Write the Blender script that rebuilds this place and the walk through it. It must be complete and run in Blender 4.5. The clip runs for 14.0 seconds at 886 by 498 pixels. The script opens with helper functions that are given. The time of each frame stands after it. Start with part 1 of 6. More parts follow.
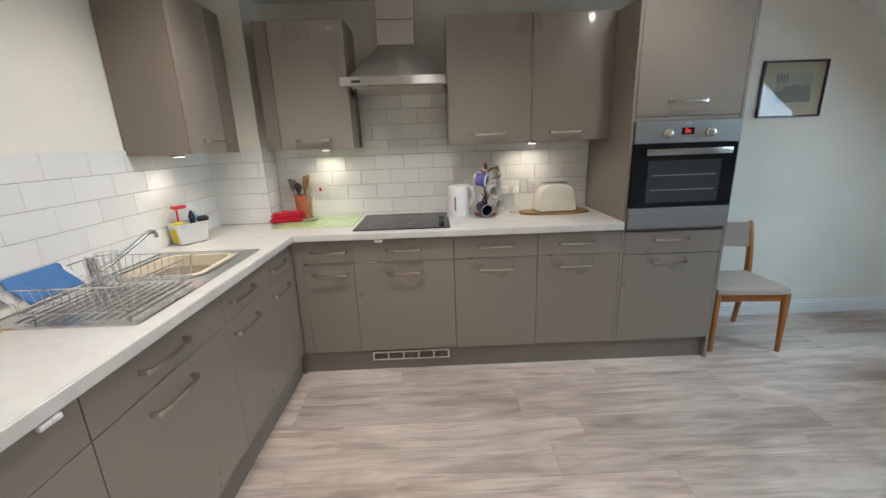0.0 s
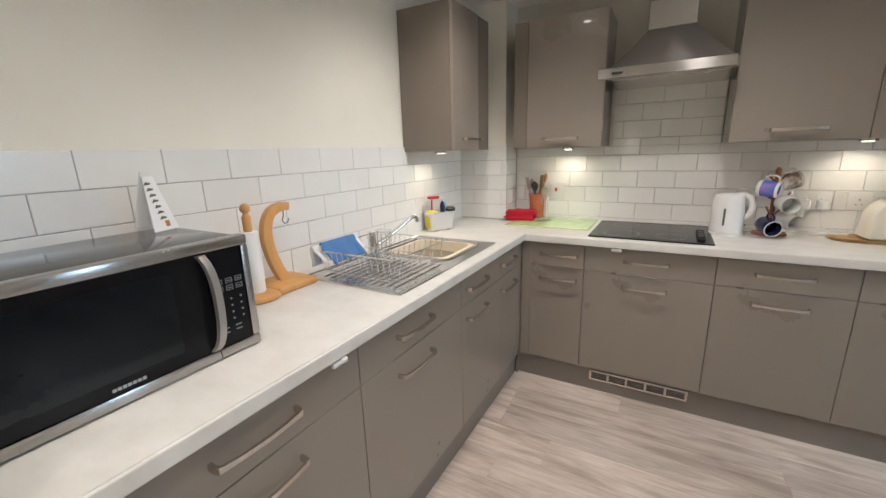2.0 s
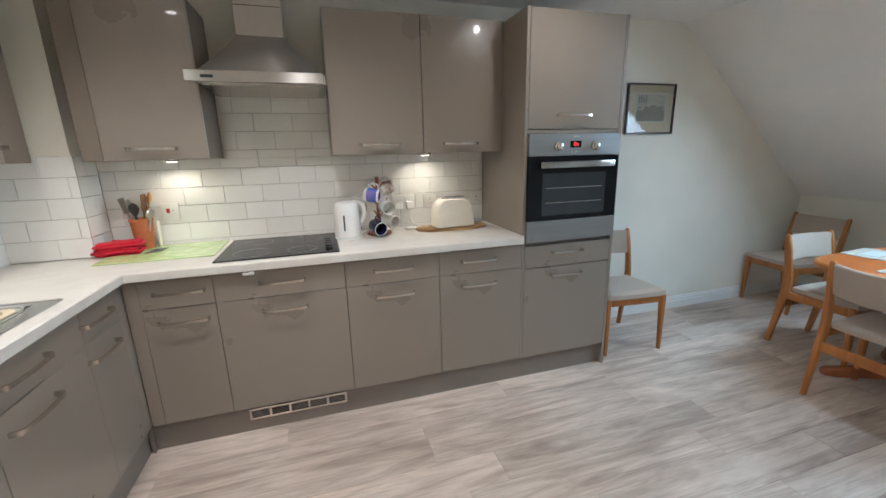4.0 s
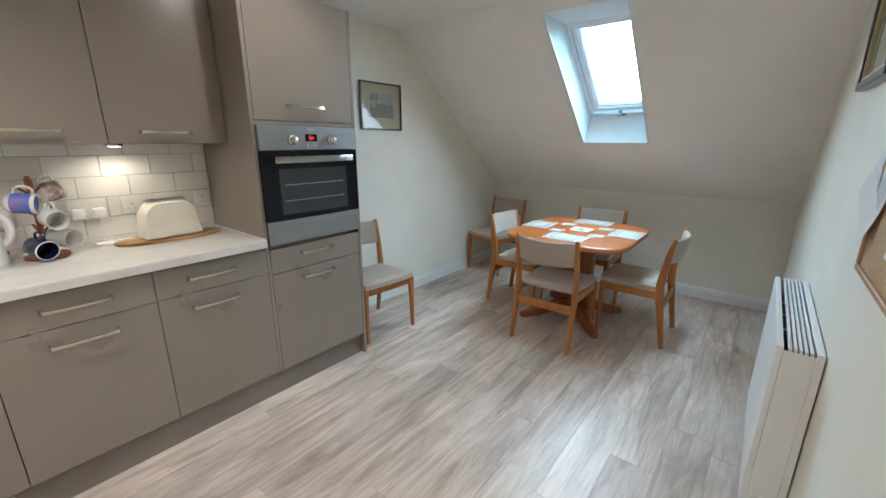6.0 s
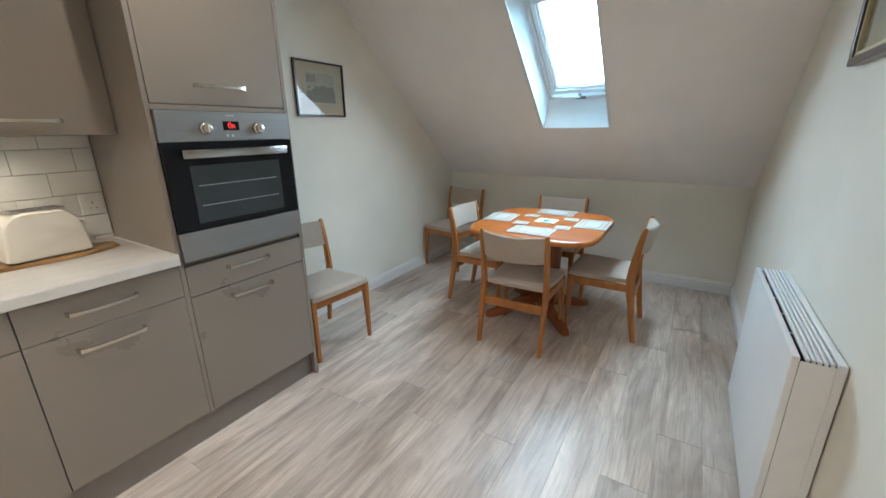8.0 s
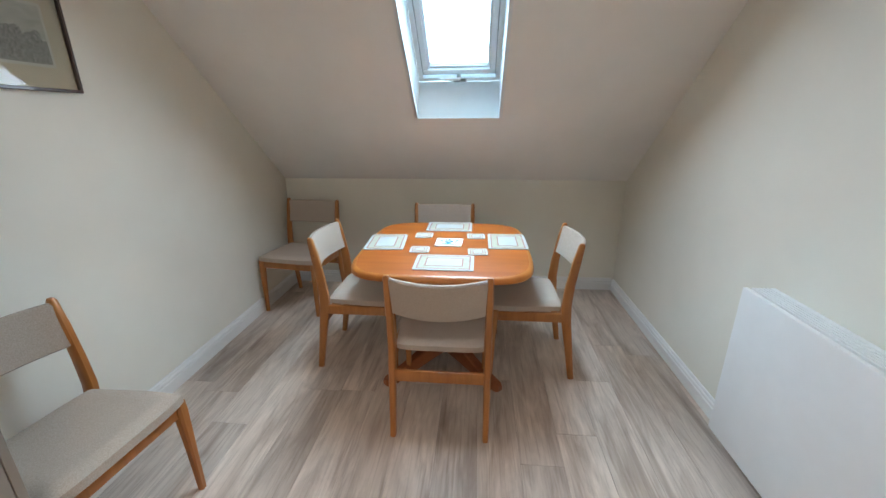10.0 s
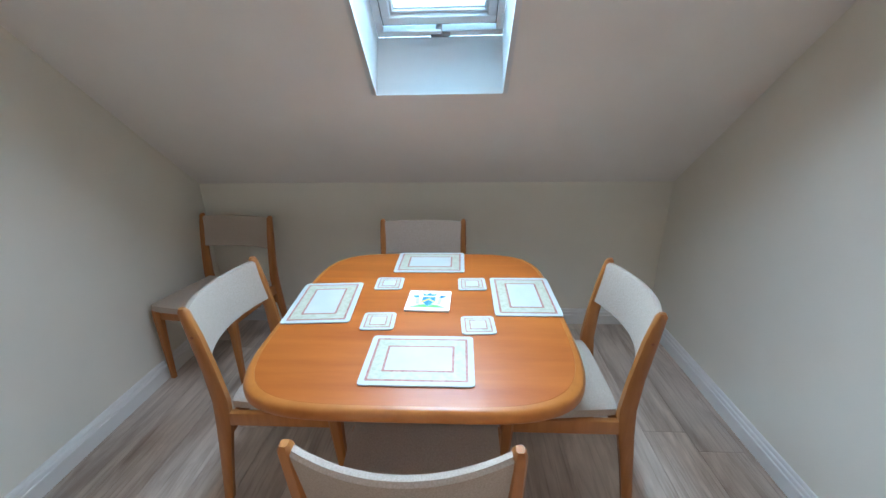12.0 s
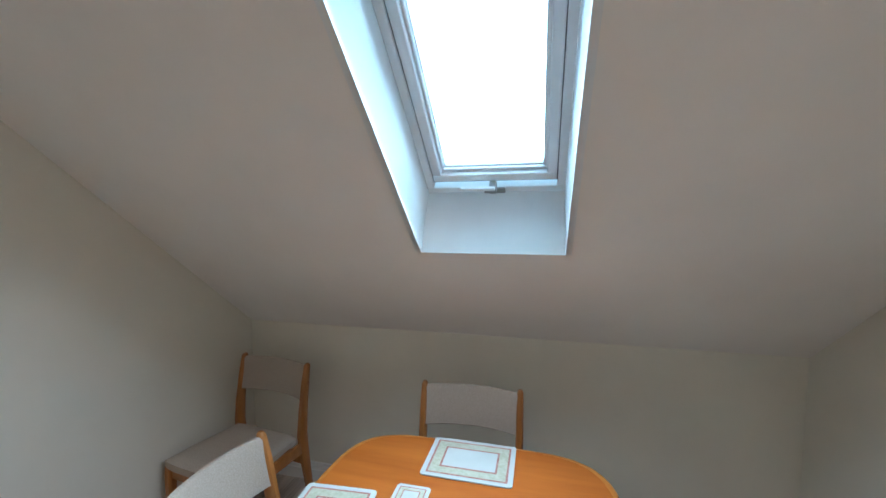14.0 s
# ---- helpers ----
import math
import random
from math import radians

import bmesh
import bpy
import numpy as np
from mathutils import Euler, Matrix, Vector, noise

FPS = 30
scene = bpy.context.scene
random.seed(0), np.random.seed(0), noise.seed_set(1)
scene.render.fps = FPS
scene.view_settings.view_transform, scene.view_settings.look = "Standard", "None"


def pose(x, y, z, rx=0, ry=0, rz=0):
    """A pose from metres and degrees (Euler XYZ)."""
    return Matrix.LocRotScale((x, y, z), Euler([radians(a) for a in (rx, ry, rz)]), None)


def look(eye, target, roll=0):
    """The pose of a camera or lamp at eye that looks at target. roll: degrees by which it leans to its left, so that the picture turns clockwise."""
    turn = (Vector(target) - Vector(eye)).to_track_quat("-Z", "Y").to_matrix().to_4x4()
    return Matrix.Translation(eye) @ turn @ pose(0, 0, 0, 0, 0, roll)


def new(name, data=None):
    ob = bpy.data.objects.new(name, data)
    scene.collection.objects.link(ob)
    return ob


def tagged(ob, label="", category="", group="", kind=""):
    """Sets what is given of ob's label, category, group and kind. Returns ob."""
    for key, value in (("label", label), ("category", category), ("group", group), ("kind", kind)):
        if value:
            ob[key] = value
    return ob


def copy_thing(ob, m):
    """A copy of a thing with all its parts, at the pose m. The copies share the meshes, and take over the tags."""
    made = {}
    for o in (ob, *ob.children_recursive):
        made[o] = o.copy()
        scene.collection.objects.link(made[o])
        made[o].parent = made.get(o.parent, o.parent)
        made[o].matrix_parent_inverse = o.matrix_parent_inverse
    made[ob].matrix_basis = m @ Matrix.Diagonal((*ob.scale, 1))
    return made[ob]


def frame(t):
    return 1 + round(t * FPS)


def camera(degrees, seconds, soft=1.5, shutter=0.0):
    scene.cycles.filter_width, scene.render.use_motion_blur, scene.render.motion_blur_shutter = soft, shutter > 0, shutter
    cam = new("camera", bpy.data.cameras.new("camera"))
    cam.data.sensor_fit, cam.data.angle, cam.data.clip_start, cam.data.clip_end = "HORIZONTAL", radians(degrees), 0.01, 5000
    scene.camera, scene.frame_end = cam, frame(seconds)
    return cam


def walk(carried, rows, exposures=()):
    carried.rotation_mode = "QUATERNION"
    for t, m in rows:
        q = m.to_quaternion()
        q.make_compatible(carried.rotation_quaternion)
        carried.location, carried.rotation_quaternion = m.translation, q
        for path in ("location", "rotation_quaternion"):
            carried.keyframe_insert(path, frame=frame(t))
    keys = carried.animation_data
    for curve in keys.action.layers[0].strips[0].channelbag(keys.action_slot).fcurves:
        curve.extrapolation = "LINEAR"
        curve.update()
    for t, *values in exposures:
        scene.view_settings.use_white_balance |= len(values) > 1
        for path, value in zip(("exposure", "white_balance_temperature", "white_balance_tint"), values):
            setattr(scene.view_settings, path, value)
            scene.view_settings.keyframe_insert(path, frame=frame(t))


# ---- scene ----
cam = camera(96.7, 14.0)
PATH = [
    (0, (1.459, -2.856, 1.416), (1.49, -0.926, 0.891), -2.0),
    (0.5, (1.446, -2.79, 1.413), (1.127, -0.882, 0.904), -1.6),
    (1, (1.372, -2.789, 1.401), (0.726, -0.961, 0.909), -1.7),
    (1.5, (1.336, -2.79, 1.395), (0.485, -1.045, 0.912), -1.6),
    (2, (1.329, -2.79, 1.397), (0.359, -1.108, 0.916), -1.7),
    (2.5, (1.342, -2.782, 1.395), (0.437, -1.062, 0.923), -1.4),
    (3, (1.403, -2.729, 1.405), (0.845, -0.87, 0.921), -1.2),
    (3.5, (1.434, -2.639, 1.411), (1.408, -0.698, 0.927), -1.3),
    (4, (1.486, -2.585, 1.401), (2.046, -0.725, 0.925), -1.4),
    (4.1, (1.501, -2.601, 1.395), (2.113, -0.758, 0.918), -1.4),
    (4.2, (1.536, -2.577, 1.396), (2.257, -0.773, 0.92), -1.4),
    (6.3, (1.606, -2.558, 1.412), (3.117, -1.358, 0.886), 0.1),
    (6.5, (1.598, -2.559, 1.413), (3.114, -1.365, 0.889), -0.0),
    (7, (1.573, -2.551, 1.41), (3.104, -1.383, 0.873), -0.2),
    (7.5, (1.636, -2.5, 1.399), (3.199, -1.383, 0.842), -0.5),
    (8, (1.828, -2.35, 1.404), (3.452, -1.337, 0.822), -0.7),
    (8.5, (1.981, -2.199, 1.4), (3.691, -1.36, 0.791), -1.1),
    (8.7, (2.02, -2.064, 1.393), (3.789, -1.358, 0.785), -0.5),
    (10.8, (2.968, -1.583, 1.394), (4.853, -1.516, 0.73), -0.6),
    (11, (3.047, -1.572, 1.397), (4.928, -1.512, 0.721), -0.6),
    (11.5, (3.273, -1.594, 1.388), (5.148, -1.507, 0.697), -0.9),
    (12, (3.504, -1.587, 1.371), (5.377, -1.495, 0.675), -0.8),
    (12.5, (3.653, -1.567, 1.373), (5.533, -1.425, 0.704), -1.0),
    (13, (3.748, -1.598, 1.413), (5.669, -1.373, 0.903), -0.5),
    (13.5, (3.791, -1.639, 1.516), (5.75, -1.342, 1.242), 0.1),
    (14, (3.829, -1.668, 1.529), (5.766, -1.192, 1.378), -0.1),
]
walk(cam, [(t, look(eye, target, roll)) for t, eye, target, roll in PATH],
     [(0, 0.04, 5650, 11), (2, 0.1, 5800, 13), (4, 0.22, 5600, 12), (7, 0.27, 5900, 11), (8.5, 0.26, 6000, 13), (11, 0.21, 6350, 19), (12, 0.14, 5800, 17), (13, 0.12, 5650, 14), (13.5, 0.0, 5550, 14), (14, -0.09, 5950, 16)])

# ==== world, light ====
WORKTOP = 0.922
CEILING = 2.30
KNEE_X, SLOPE = 5.81, 0.85
RIGHT_Y = -2.803


def slope_z(x):
    return 1.405 + SLOPE * (5.253 - x)


world = bpy.data.worlds.new("overcast_sky")
scene.world = world
world.use_nodes = True
sky = world.node_tree.nodes.new("ShaderNodeTexSky")
sky.sky_type, sky.sun_disc = "NISHITA", False
sky.sun_elevation, sky.sun_rotation = radians(58), radians(200)
sky.dust_density, sky.air_density = 2.0, 0.8
world.node_tree.links.new(sky.outputs[0], world.node_tree.nodes["Background"].inputs[0])
world.node_tree.nodes["Background"].inputs[1].default_value = 0.15


def area_lamp(name, m, sx, sy, power, color, spread=180):
    data = bpy.data.lights.new(name, "AREA")
    data.shape, data.size, data.size_y, data.energy, data.color = "RECTANGLE", sx, sy, power, color
    data.spread = radians(spread)
    ob = new(name, data)
    ob.matrix_basis = m
    return ob


def spot_lamp(name, at, power, color, angle=130, radius=0.035, blend=0.9):
    data = bpy.data.lights.new(name, "SPOT")
    data.energy, data.color, data.spot_size, data.spot_blend, data.shadow_soft_size = power, color, radians(angle), blend, radius
    ob = new(name, data)
    ob.matrix_basis = look(at, (at[0], at[1] + 0.001, at[2] - 1))
    return ob


ANGLE = math.degrees(math.atan(SLOPE))
NORMAL = Vector((-SLOPE, 0, -1)).normalized()
window_mid = Vector((4.80, -1.494, slope_z(4.80))) - NORMAL * 0.03
area_lamp("skylight_daylight", look(window_mid, window_mid + NORMAL), 0.46, 1.06, 19.5, (0.71, 0.89, 1.0), 158)
WARM = (1.0, 0.885, 0.74)
# The last is unseen, added over the entrance to fill the kitchen with light.
DOWNLIGHTS = [(0.69, -1.2), (1.42, -1.12), (2.68, -1.05), (0.95, -2.45), (1.28, -3.30)]
for x, y in DOWNLIGHTS:
    power, cone, blend = (13, 174, 0.8) if x > 2.1 else (38, 144, 1.0)
    spot_lamp("downlight_or_fill_lamp", (x, y, CEILING - 0.03), power, WARM, cone, 0.022, blend)
PUCKS = [(0.15, -0.74), (0.745, -0.14), (2.12, -0.14)]
for x, y in PUCKS:
    spot_lamp("cabinet_lamp", (x, y, 1.379), 3.7, (1.0, 0.85, 0.60), 165, 0.022, 0.8)


# ==== materials ====
def mat(name, c1, c2=None, scale=(6, 6, 6), rough=0.5, rough2=None, metal=0.0, bump=0.0, fine=120, coat=0.0, rand=0.0, blotch=0.0, detail=5, emit=0.0, spec=0.5):
    m = bpy.data.materials.new(name)
    m.use_nodes = True
    n, l = m.node_tree.nodes, m.node_tree.links
    b = n["Principled BSDF"]
    c2 = c2 or c1
    co = n.new("ShaderNodeTexCoord")
    mp = n.new("ShaderNodeMapping")
    mp.inputs["Scale"].default_value = scale
    src = co.outputs["Object"]
    if rand:
        info = n.new("ShaderNodeObjectInfo")
        mul = n.new("ShaderNodeVectorMath")
        mul.operation = "MULTIPLY_ADD"
        comb = n.new("ShaderNodeCombineXYZ")
        for i in range(3):
            l.new(info.outputs["Random"], comb.inputs[i])
        mul.inputs[1].default_value = (31.0, 17.0, 23.0)
        l.new(comb.outputs[0], mul.inputs[0])
        l.new(src, mul.inputs[2])
        src = mul.outputs[0]
    l.new(src, mp.inputs[0])
    nz = n.new("ShaderNodeTexNoise")
    nz.inputs["Scale"].default_value, nz.inputs["Detail"].default_value, nz.inputs["Roughness"].default_value = 1.0, detail, 0.6
    l.new(mp.outputs[0], nz.inputs["Vector"])
    ramp = n.new("ShaderNodeValToRGB")
    ramp.color_ramp.elements[0].position, ramp.color_ramp.elements[1].position = 0.32, 0.68
    ramp.color_ramp.elements[0].color, ramp.color_ramp.elements[1].color = (*c1, 1), (*c2, 1)
    l.new(nz.outputs["Fac"], ramp.inputs[0])
    col = ramp.outputs[0]
    if blotch or rand:
        big = n.new("ShaderNodeTexNoise")
        big.inputs["Scale"].default_value, big.inputs["Detail"].default_value = 1.7, 2
        l.new(src, big.inputs["Vector"])
        hsv = n.new("ShaderNodeHueSaturation")
        rng = n.new("ShaderNodeMapRange")
        rng.inputs[1].default_value, rng.inputs[2].default_value = 0.3, 0.7
        rng.inputs[3].default_value, rng.inputs[4].default_value = 1 - blotch, 1 + blotch
        l.new(big.outputs["Fac"], rng.inputs[0])
        val = rng.outputs[0]
        if rand:
            r2 = n.new("ShaderNodeMapRange")
            r2.inputs[3].default_value, r2.inputs[4].default_value = 1 - rand, 1 + rand
            l.new(info.outputs["Random"], r2.inputs[0])
            mm = n.new("ShaderNodeMath")
            mm.operation = "MULTIPLY"
            l.new(val, mm.inputs[0])
            l.new(r2.outputs[0], mm.inputs[1])
            val = mm.outputs[0]
        l.new(val, hsv.inputs["Value"])
        l.new(col, hsv.inputs["Color"])
        col = hsv.outputs[0]
    l.new(col, b.inputs["Base Color"])
    b.inputs["Metallic"].default_value = metal
    b.inputs["Specular IOR Level"].default_value = spec
    rr = n.new("ShaderNodeMapRange")
    rr.inputs[3].default_value, rr.inputs[4].default_value = rough, rough2 if rough2 is not None else rough * 1.15
    l.new(nz.outputs["Fac"], rr.inputs[0])
    l.new(rr.outputs[0], b.inputs["Roughness"])
    b.inputs["Coat Weight"].default_value, b.inputs["Coat Roughness"].default_value = coat, 0.02
    if bump:
        fn = n.new("ShaderNodeTexNoise")
        fn.inputs["Scale"].default_value, fn.inputs["Detail"].default_value = fine, 3
        l.new(co.outputs["Object"], fn.inputs["Vector"])
        bp = n.new("ShaderNodeBump")
        bp.inputs["Strength"].default_value, bp.inputs["Distance"].default_value = bump, 0.002
        l.new(fn.outputs["Fac"], bp.inputs["Height"])
        l.new(bp.outputs[0], b.inputs["Normal"])
    if emit:
        b.inputs["Emission Color"].default_value, b.inputs["Emission Strength"].default_value = (*c1, 1), emit
    return m


def floor_material():
    """Grey-brown limed oak plank: wavering bands, cloudy light and dark patches, fine pores, satin sheen."""
    m = mat("limed_oak_plank", (0.50, 0.415, 0.35), (0.68, 0.58, 0.50), (2.6, 14, 14), 0.35, 0.46, rand=0.10, blotch=0.16, bump=0.10, fine=90, detail=9)
    n, l = m.node_tree.nodes, m.node_tree.links
    b = n["Principled BSDF"]
    first = next(x for x in n if x.type == "MAPPING")
    vec = first.inputs[0].links[0].from_socket
    next(x for x in n if x.type == "TEX_NOISE" and x.inputs["Vector"].links[0].from_node == first).inputs["Distortion"].default_value = 1.8
    col = b.inputs["Base Color"].links[0].from_socket
    for scale, twist, lo, hi, tint, lob in (((0.9, 6.0, 6.0), 1.6, 0.45, 0.68, (0.70, 0.655, 0.625, 1), 9), ((2.5, 90, 90), 0.6, 0.50, 0.74, (0.76, 0.735, 0.715, 1), 3)):
        mp = n.new("ShaderNodeMapping")
        mp.inputs["Scale"].default_value = scale
        l.new(vec, mp.inputs[0])
        nz = n.new("ShaderNodeTexNoise")
        nz.inputs["Scale"].default_value, nz.inputs["Detail"].default_value, nz.inputs["Distortion"].default_value = 1.3, lob, twist
        l.new(mp.outputs[0], nz.inputs["Vector"])
        rg = n.new("ShaderNodeMapRange")
        rg.inputs[1].default_value, rg.inputs[2].default_value = lo, hi
        l.new(nz.outputs["Fac"], rg.inputs[0])
        mx = n.new("ShaderNodeMix")
        mx.data_type, mx.blend_type = "RGBA", "MULTIPLY"
        l.new(rg.outputs[0], mx.inputs[0])
        l.new(col, mx.inputs[6])
        mx.inputs[7].default_value = tint
        col = mx.outputs[2]
    l.new(col, b.inputs["Base Color"])
    return m


M = {
    "wall": mat("cream_wall_paint", (0.785, 0.755, 0.66), (0.815, 0.785, 0.69), (3, 3, 3), 0.75, bump=0.12, fine=180, blotch=0.03),
    "ceiling": mat("matt_ceiling_paint", (0.85, 0.815, 0.77), (0.88, 0.845, 0.80), (3, 3, 3), 0.8, bump=0.12, fine=180, blotch=0.03),
    "reveal": mat("white_reveal_paint", (0.76, 0.78, 0.78), (0.80, 0.82, 0.82), (4, 4, 4), 0.6, bump=0.05),
    "skirting": mat("white_gloss_paint", (0.78, 0.78, 0.76), (0.82, 0.82, 0.80), (8, 8, 8), 0.35, blotch=0.03),
    "floor": floor_material(),
    "subfloor": mat("plank_joint", (0.30, 0.25, 0.215), (0.33, 0.28, 0.24), (20, 20, 20), 0.8),
    "cabinet": mat("taupe_gloss_front", (0.25, 0.213, 0.177), (0.25, 0.213, 0.177), (2, 2, 2), 0.26, 0.30, coat=0.4),
    "cabinet_side": mat("taupe_satin_panel", (0.215, 0.182, 0.146), (0.215, 0.182, 0.146), (2, 2, 2), 0.16, 0.16),
    "plinth": mat("taupe_matt_plinth", (0.2, 0.172, 0.147), (0.22, 0.19, 0.163), (4, 4, 4), 0.45, blotch=0.06),
    "dark_gap": mat("carcass_shadow", (0.05, 0.043, 0.037), None, (4, 4, 4), 0.7),
    "worktop": mat("pale_stone_laminate", (0.60, 0.575, 0.53), (0.69, 0.67, 0.63), (9, 14, 9), 0.34, 0.42, bump=0.03, blotch=0.04, detail=9),
    "tile": mat("white_ceramic_tile", (0.77, 0.76, 0.73), (0.81, 0.80, 0.775), (3, 3, 3), 0.17, 0.23, bump=0.03, fine=18, rand=0.025, coat=0.15),
    "grout": mat("grey_grout", (0.40, 0.385, 0.36), (0.47, 0.45, 0.425), (25, 25, 25), 0.9, bump=0.3),
    "steel": mat("brushed_steel", (0.43, 0.415, 0.395), (0.43, 0.415, 0.395), (3, 3, 3), 0.34, 0.34, metal=1.0),
    "steel_x": mat("brushed_steel_long", (0.40, 0.39, 0.375), (0.40, 0.39, 0.375), (3, 3, 3), 0.25, 0.25, metal=1.0),
    "chrome": mat("polished_chrome", (0.72, 0.72, 0.72), (0.76, 0.76, 0.76), (9, 9, 9), 0.09, 0.14, metal=1.0),
    "nickel": mat("satin_nickel", (0.60, 0.565, 0.525), (0.66, 0.625, 0.585), (60, 60, 60), 0.2, 0.28, metal=1.0),
    "oven_steel": mat("oven_steel", (0.30, 0.295, 0.29), (0.33, 0.325, 0.32), (2, 2, 150), 0.38, 0.44, metal=0.9),
    "black_glass": mat("black_glass", (0.006, 0.006, 0.007), (0.009, 0.009, 0.01), (3, 3, 3), 0.05, 0.08, spec=0.17),
    "oven_window": mat("oven_window_glass", (0.022, 0.026, 0.028), (0.032, 0.036, 0.038), (3, 3, 3), 0.07, 0.1),
    "black_plastic": mat("black_plastic", (0.012, 0.012, 0.013), (0.018, 0.018, 0.019), (30, 30, 30), 0.35),
    "white_plastic": mat("white_plastic", (0.78, 0.77, 0.75), (0.82, 0.81, 0.79), (10, 10, 10), 0.28, blotch=0.02),
    "cream_plastic": mat("cream_plastic", (0.74, 0.70, 0.60), (0.78, 0.74, 0.64), (10, 10, 10), 0.25, blotch=0.02),
    "pvc": mat("white_window_frame", (0.76, 0.78, 0.80), (0.80, 0.82, 0.84), (10, 10, 10), 0.3, blotch=0.02),
    "grey_rubber": mat("grey_gasket", (0.10, 0.11, 0.12), None, (9, 9, 9), 0.6),
    "radiator": mat("white_radiator_enamel", (0.77, 0.77, 0.76), (0.80, 0.80, 0.79), (8, 8, 8), 0.32, blotch=0.02),
    "teak": mat("teak_tabletop", (0.34, 0.079, 0.008), (0.47, 0.130, 0.017), (16, 1.5, 16), 0.34, 0.42, blotch=0.10, bump=0.04, coat=0.04, detail=8, spec=0.35),
    "teak_edge": mat("teak_lipping", (0.40, 0.125, 0.018), (0.52, 0.18, 0.032), (14, 14, 14), 0.32, 0.4, blotch=0.08, coat=0.06, detail=7),
    "teak_dark": mat("teak_base", (0.22, 0.06, 0.018), (0.32, 0.10, 0.03), (16, 16, 2), 0.35, 0.45, blotch=0.1, coat=0.1),
    "oak": mat("honey_wood_frame", (0.33, 0.115, 0.024), (0.46, 0.185, 0.046), (22, 22, 2.4), 0.34, 0.42, blotch=0.08, bump=0.03, coat=0.15, rand=0.05, detail=7),
    "fabric": mat("oatmeal_weave", (0.41, 0.34, 0.275), (0.53, 0.45, 0.375), (260, 260, 260), 0.92, bump=0.6, fine=420, blotch=0.05, rand=0.03),
    "pale_wood": mat("pale_beech", (0.52, 0.26, 0.075), (0.62, 0.34, 0.115), (14, 14, 2), 0.4, 0.5, blotch=0.07, bump=0.03),
    "mat_white": mat("white_melamine_mat", (0.45, 0.475, 0.46), (0.49, 0.515, 0.50), (12, 12, 12), 0.42),
    "mat_sage": mat("sage_print", (0.37, 0.375, 0.27), (0.47, 0.47, 0.37), (90, 90, 90), 0.42, detail=2),
    "mat_red": mat("red_brown_print", (0.27, 0.075, 0.06), (0.46, 0.22, 0.18), (120, 120, 120), 0.42, detail=2),
    "cork": mat("cork_board", (0.43, 0.28, 0.155), (0.56, 0.385, 0.235), (140, 140, 140), 0.9, bump=0.6, fine=160, blotch=0.06),
    "cork_side": mat("cork_board_frame", (0.40, 0.22, 0.10), (0.48, 0.28, 0.14), (20, 20, 20), 0.5, blotch=0.05),
    "paper": mat("white_paper", (0.74, 0.74, 0.73), (0.78, 0.78, 0.77), (6, 6, 6), 0.8, blotch=0.03),
    "ink": mat("grey_ink", (0.46, 0.46, 0.47), (0.54, 0.54, 0.55), (60, 60, 60), 0.8),
    "dark_frame": mat("dark_mahogany_frame", (0.035, 0.018, 0.012), (0.06, 0.03, 0.02), (20, 20, 20), 0.3, coat=0.3),
    "gilt": mat("gilt_slip", (0.46, 0.38, 0.22), (0.55, 0.46, 0.28), (30, 30, 30), 0.4, metal=0.6),
    "mount": mat("buff_mount_board", (0.50, 0.43, 0.30), (0.55, 0.47, 0.33), (20, 20, 20), 0.85),
    "print_paper": mat("aged_print_paper", (0.50, 0.47, 0.38), (0.57, 0.53, 0.44), (18, 18, 18), 0.85),
    "print_ink": mat("engraving_ink", (0.17, 0.16, 0.13), (0.38, 0.36, 0.30), (110, 110, 110), 0.85, detail=3),
    "print_sky": mat("engraving_sky", (0.38, 0.36, 0.29), (0.50, 0.47, 0.38), (16, 16, 40), 0.85),
    "red_led": mat("red_display_digits", (1.0, 0.04, 0.03), None, emit=0.8),
    "red_plastic": mat("red_switch", (0.55, 0.02, 0.03), (0.6, 0.03, 0.04), rough=0.3),
    "bulb_glow": mat("downlight_lens", (1.0, 0.90, 0.76), None, emit=40.0),
    "lamp_glow": mat("lamp_diffuser", (1.0, 0.93, 0.82), None, emit=5.0),
}


for key in ("steel", "steel_x"):
    brushed = M[key].node_tree.nodes["Principled BSDF"].inputs
    brushed["Anisotropic"].default_value, brushed["Anisotropic Rotation"].default_value = 0.85, 0.25


def glass_material(name, ior):
    """Thin clear glass: straight through, with a reflection that grows at a slant."""
    m = bpy.data.materials.new(name)
    m.use_nodes = True
    n, l = m.node_tree.nodes, m.node_tree.links
    n.remove(n["Principled BSDF"])
    mix, clear, gloss, fres = n.new("ShaderNodeMixShader"), n.new("ShaderNodeBsdfTransparent"), n.new("ShaderNodeBsdfGlossy"), n.new("ShaderNodeFresnel")
    gloss.inputs["Roughness"].default_value, fres.inputs["IOR"].default_value = 0.01, ior
    l.new(fres.outputs[0], mix.inputs[0])
    l.new(clear.outputs[0], mix.inputs[1])
    l.new(gloss.outputs[0], mix.inputs[2])
    l.new(mix.outputs[0], n["Material Output"].inputs["Surface"])
    return m


M["glass"], M["picture_glass"] = glass_material("window_glass", 1.3), glass_material("picture_glass", 1.5)

# ==== building helpers ====
BASE = {}


def thing(name, label, category, loc=(0, 0, 0), group="", kind="", world_coords=True, turn=0):
    ob = new(name)
    ob.matrix_basis = pose(*loc, 0, 0, turn)
    if world_coords:
        BASE[ob] = Vector(loc)
    return tagged(ob, label, category, group, kind)


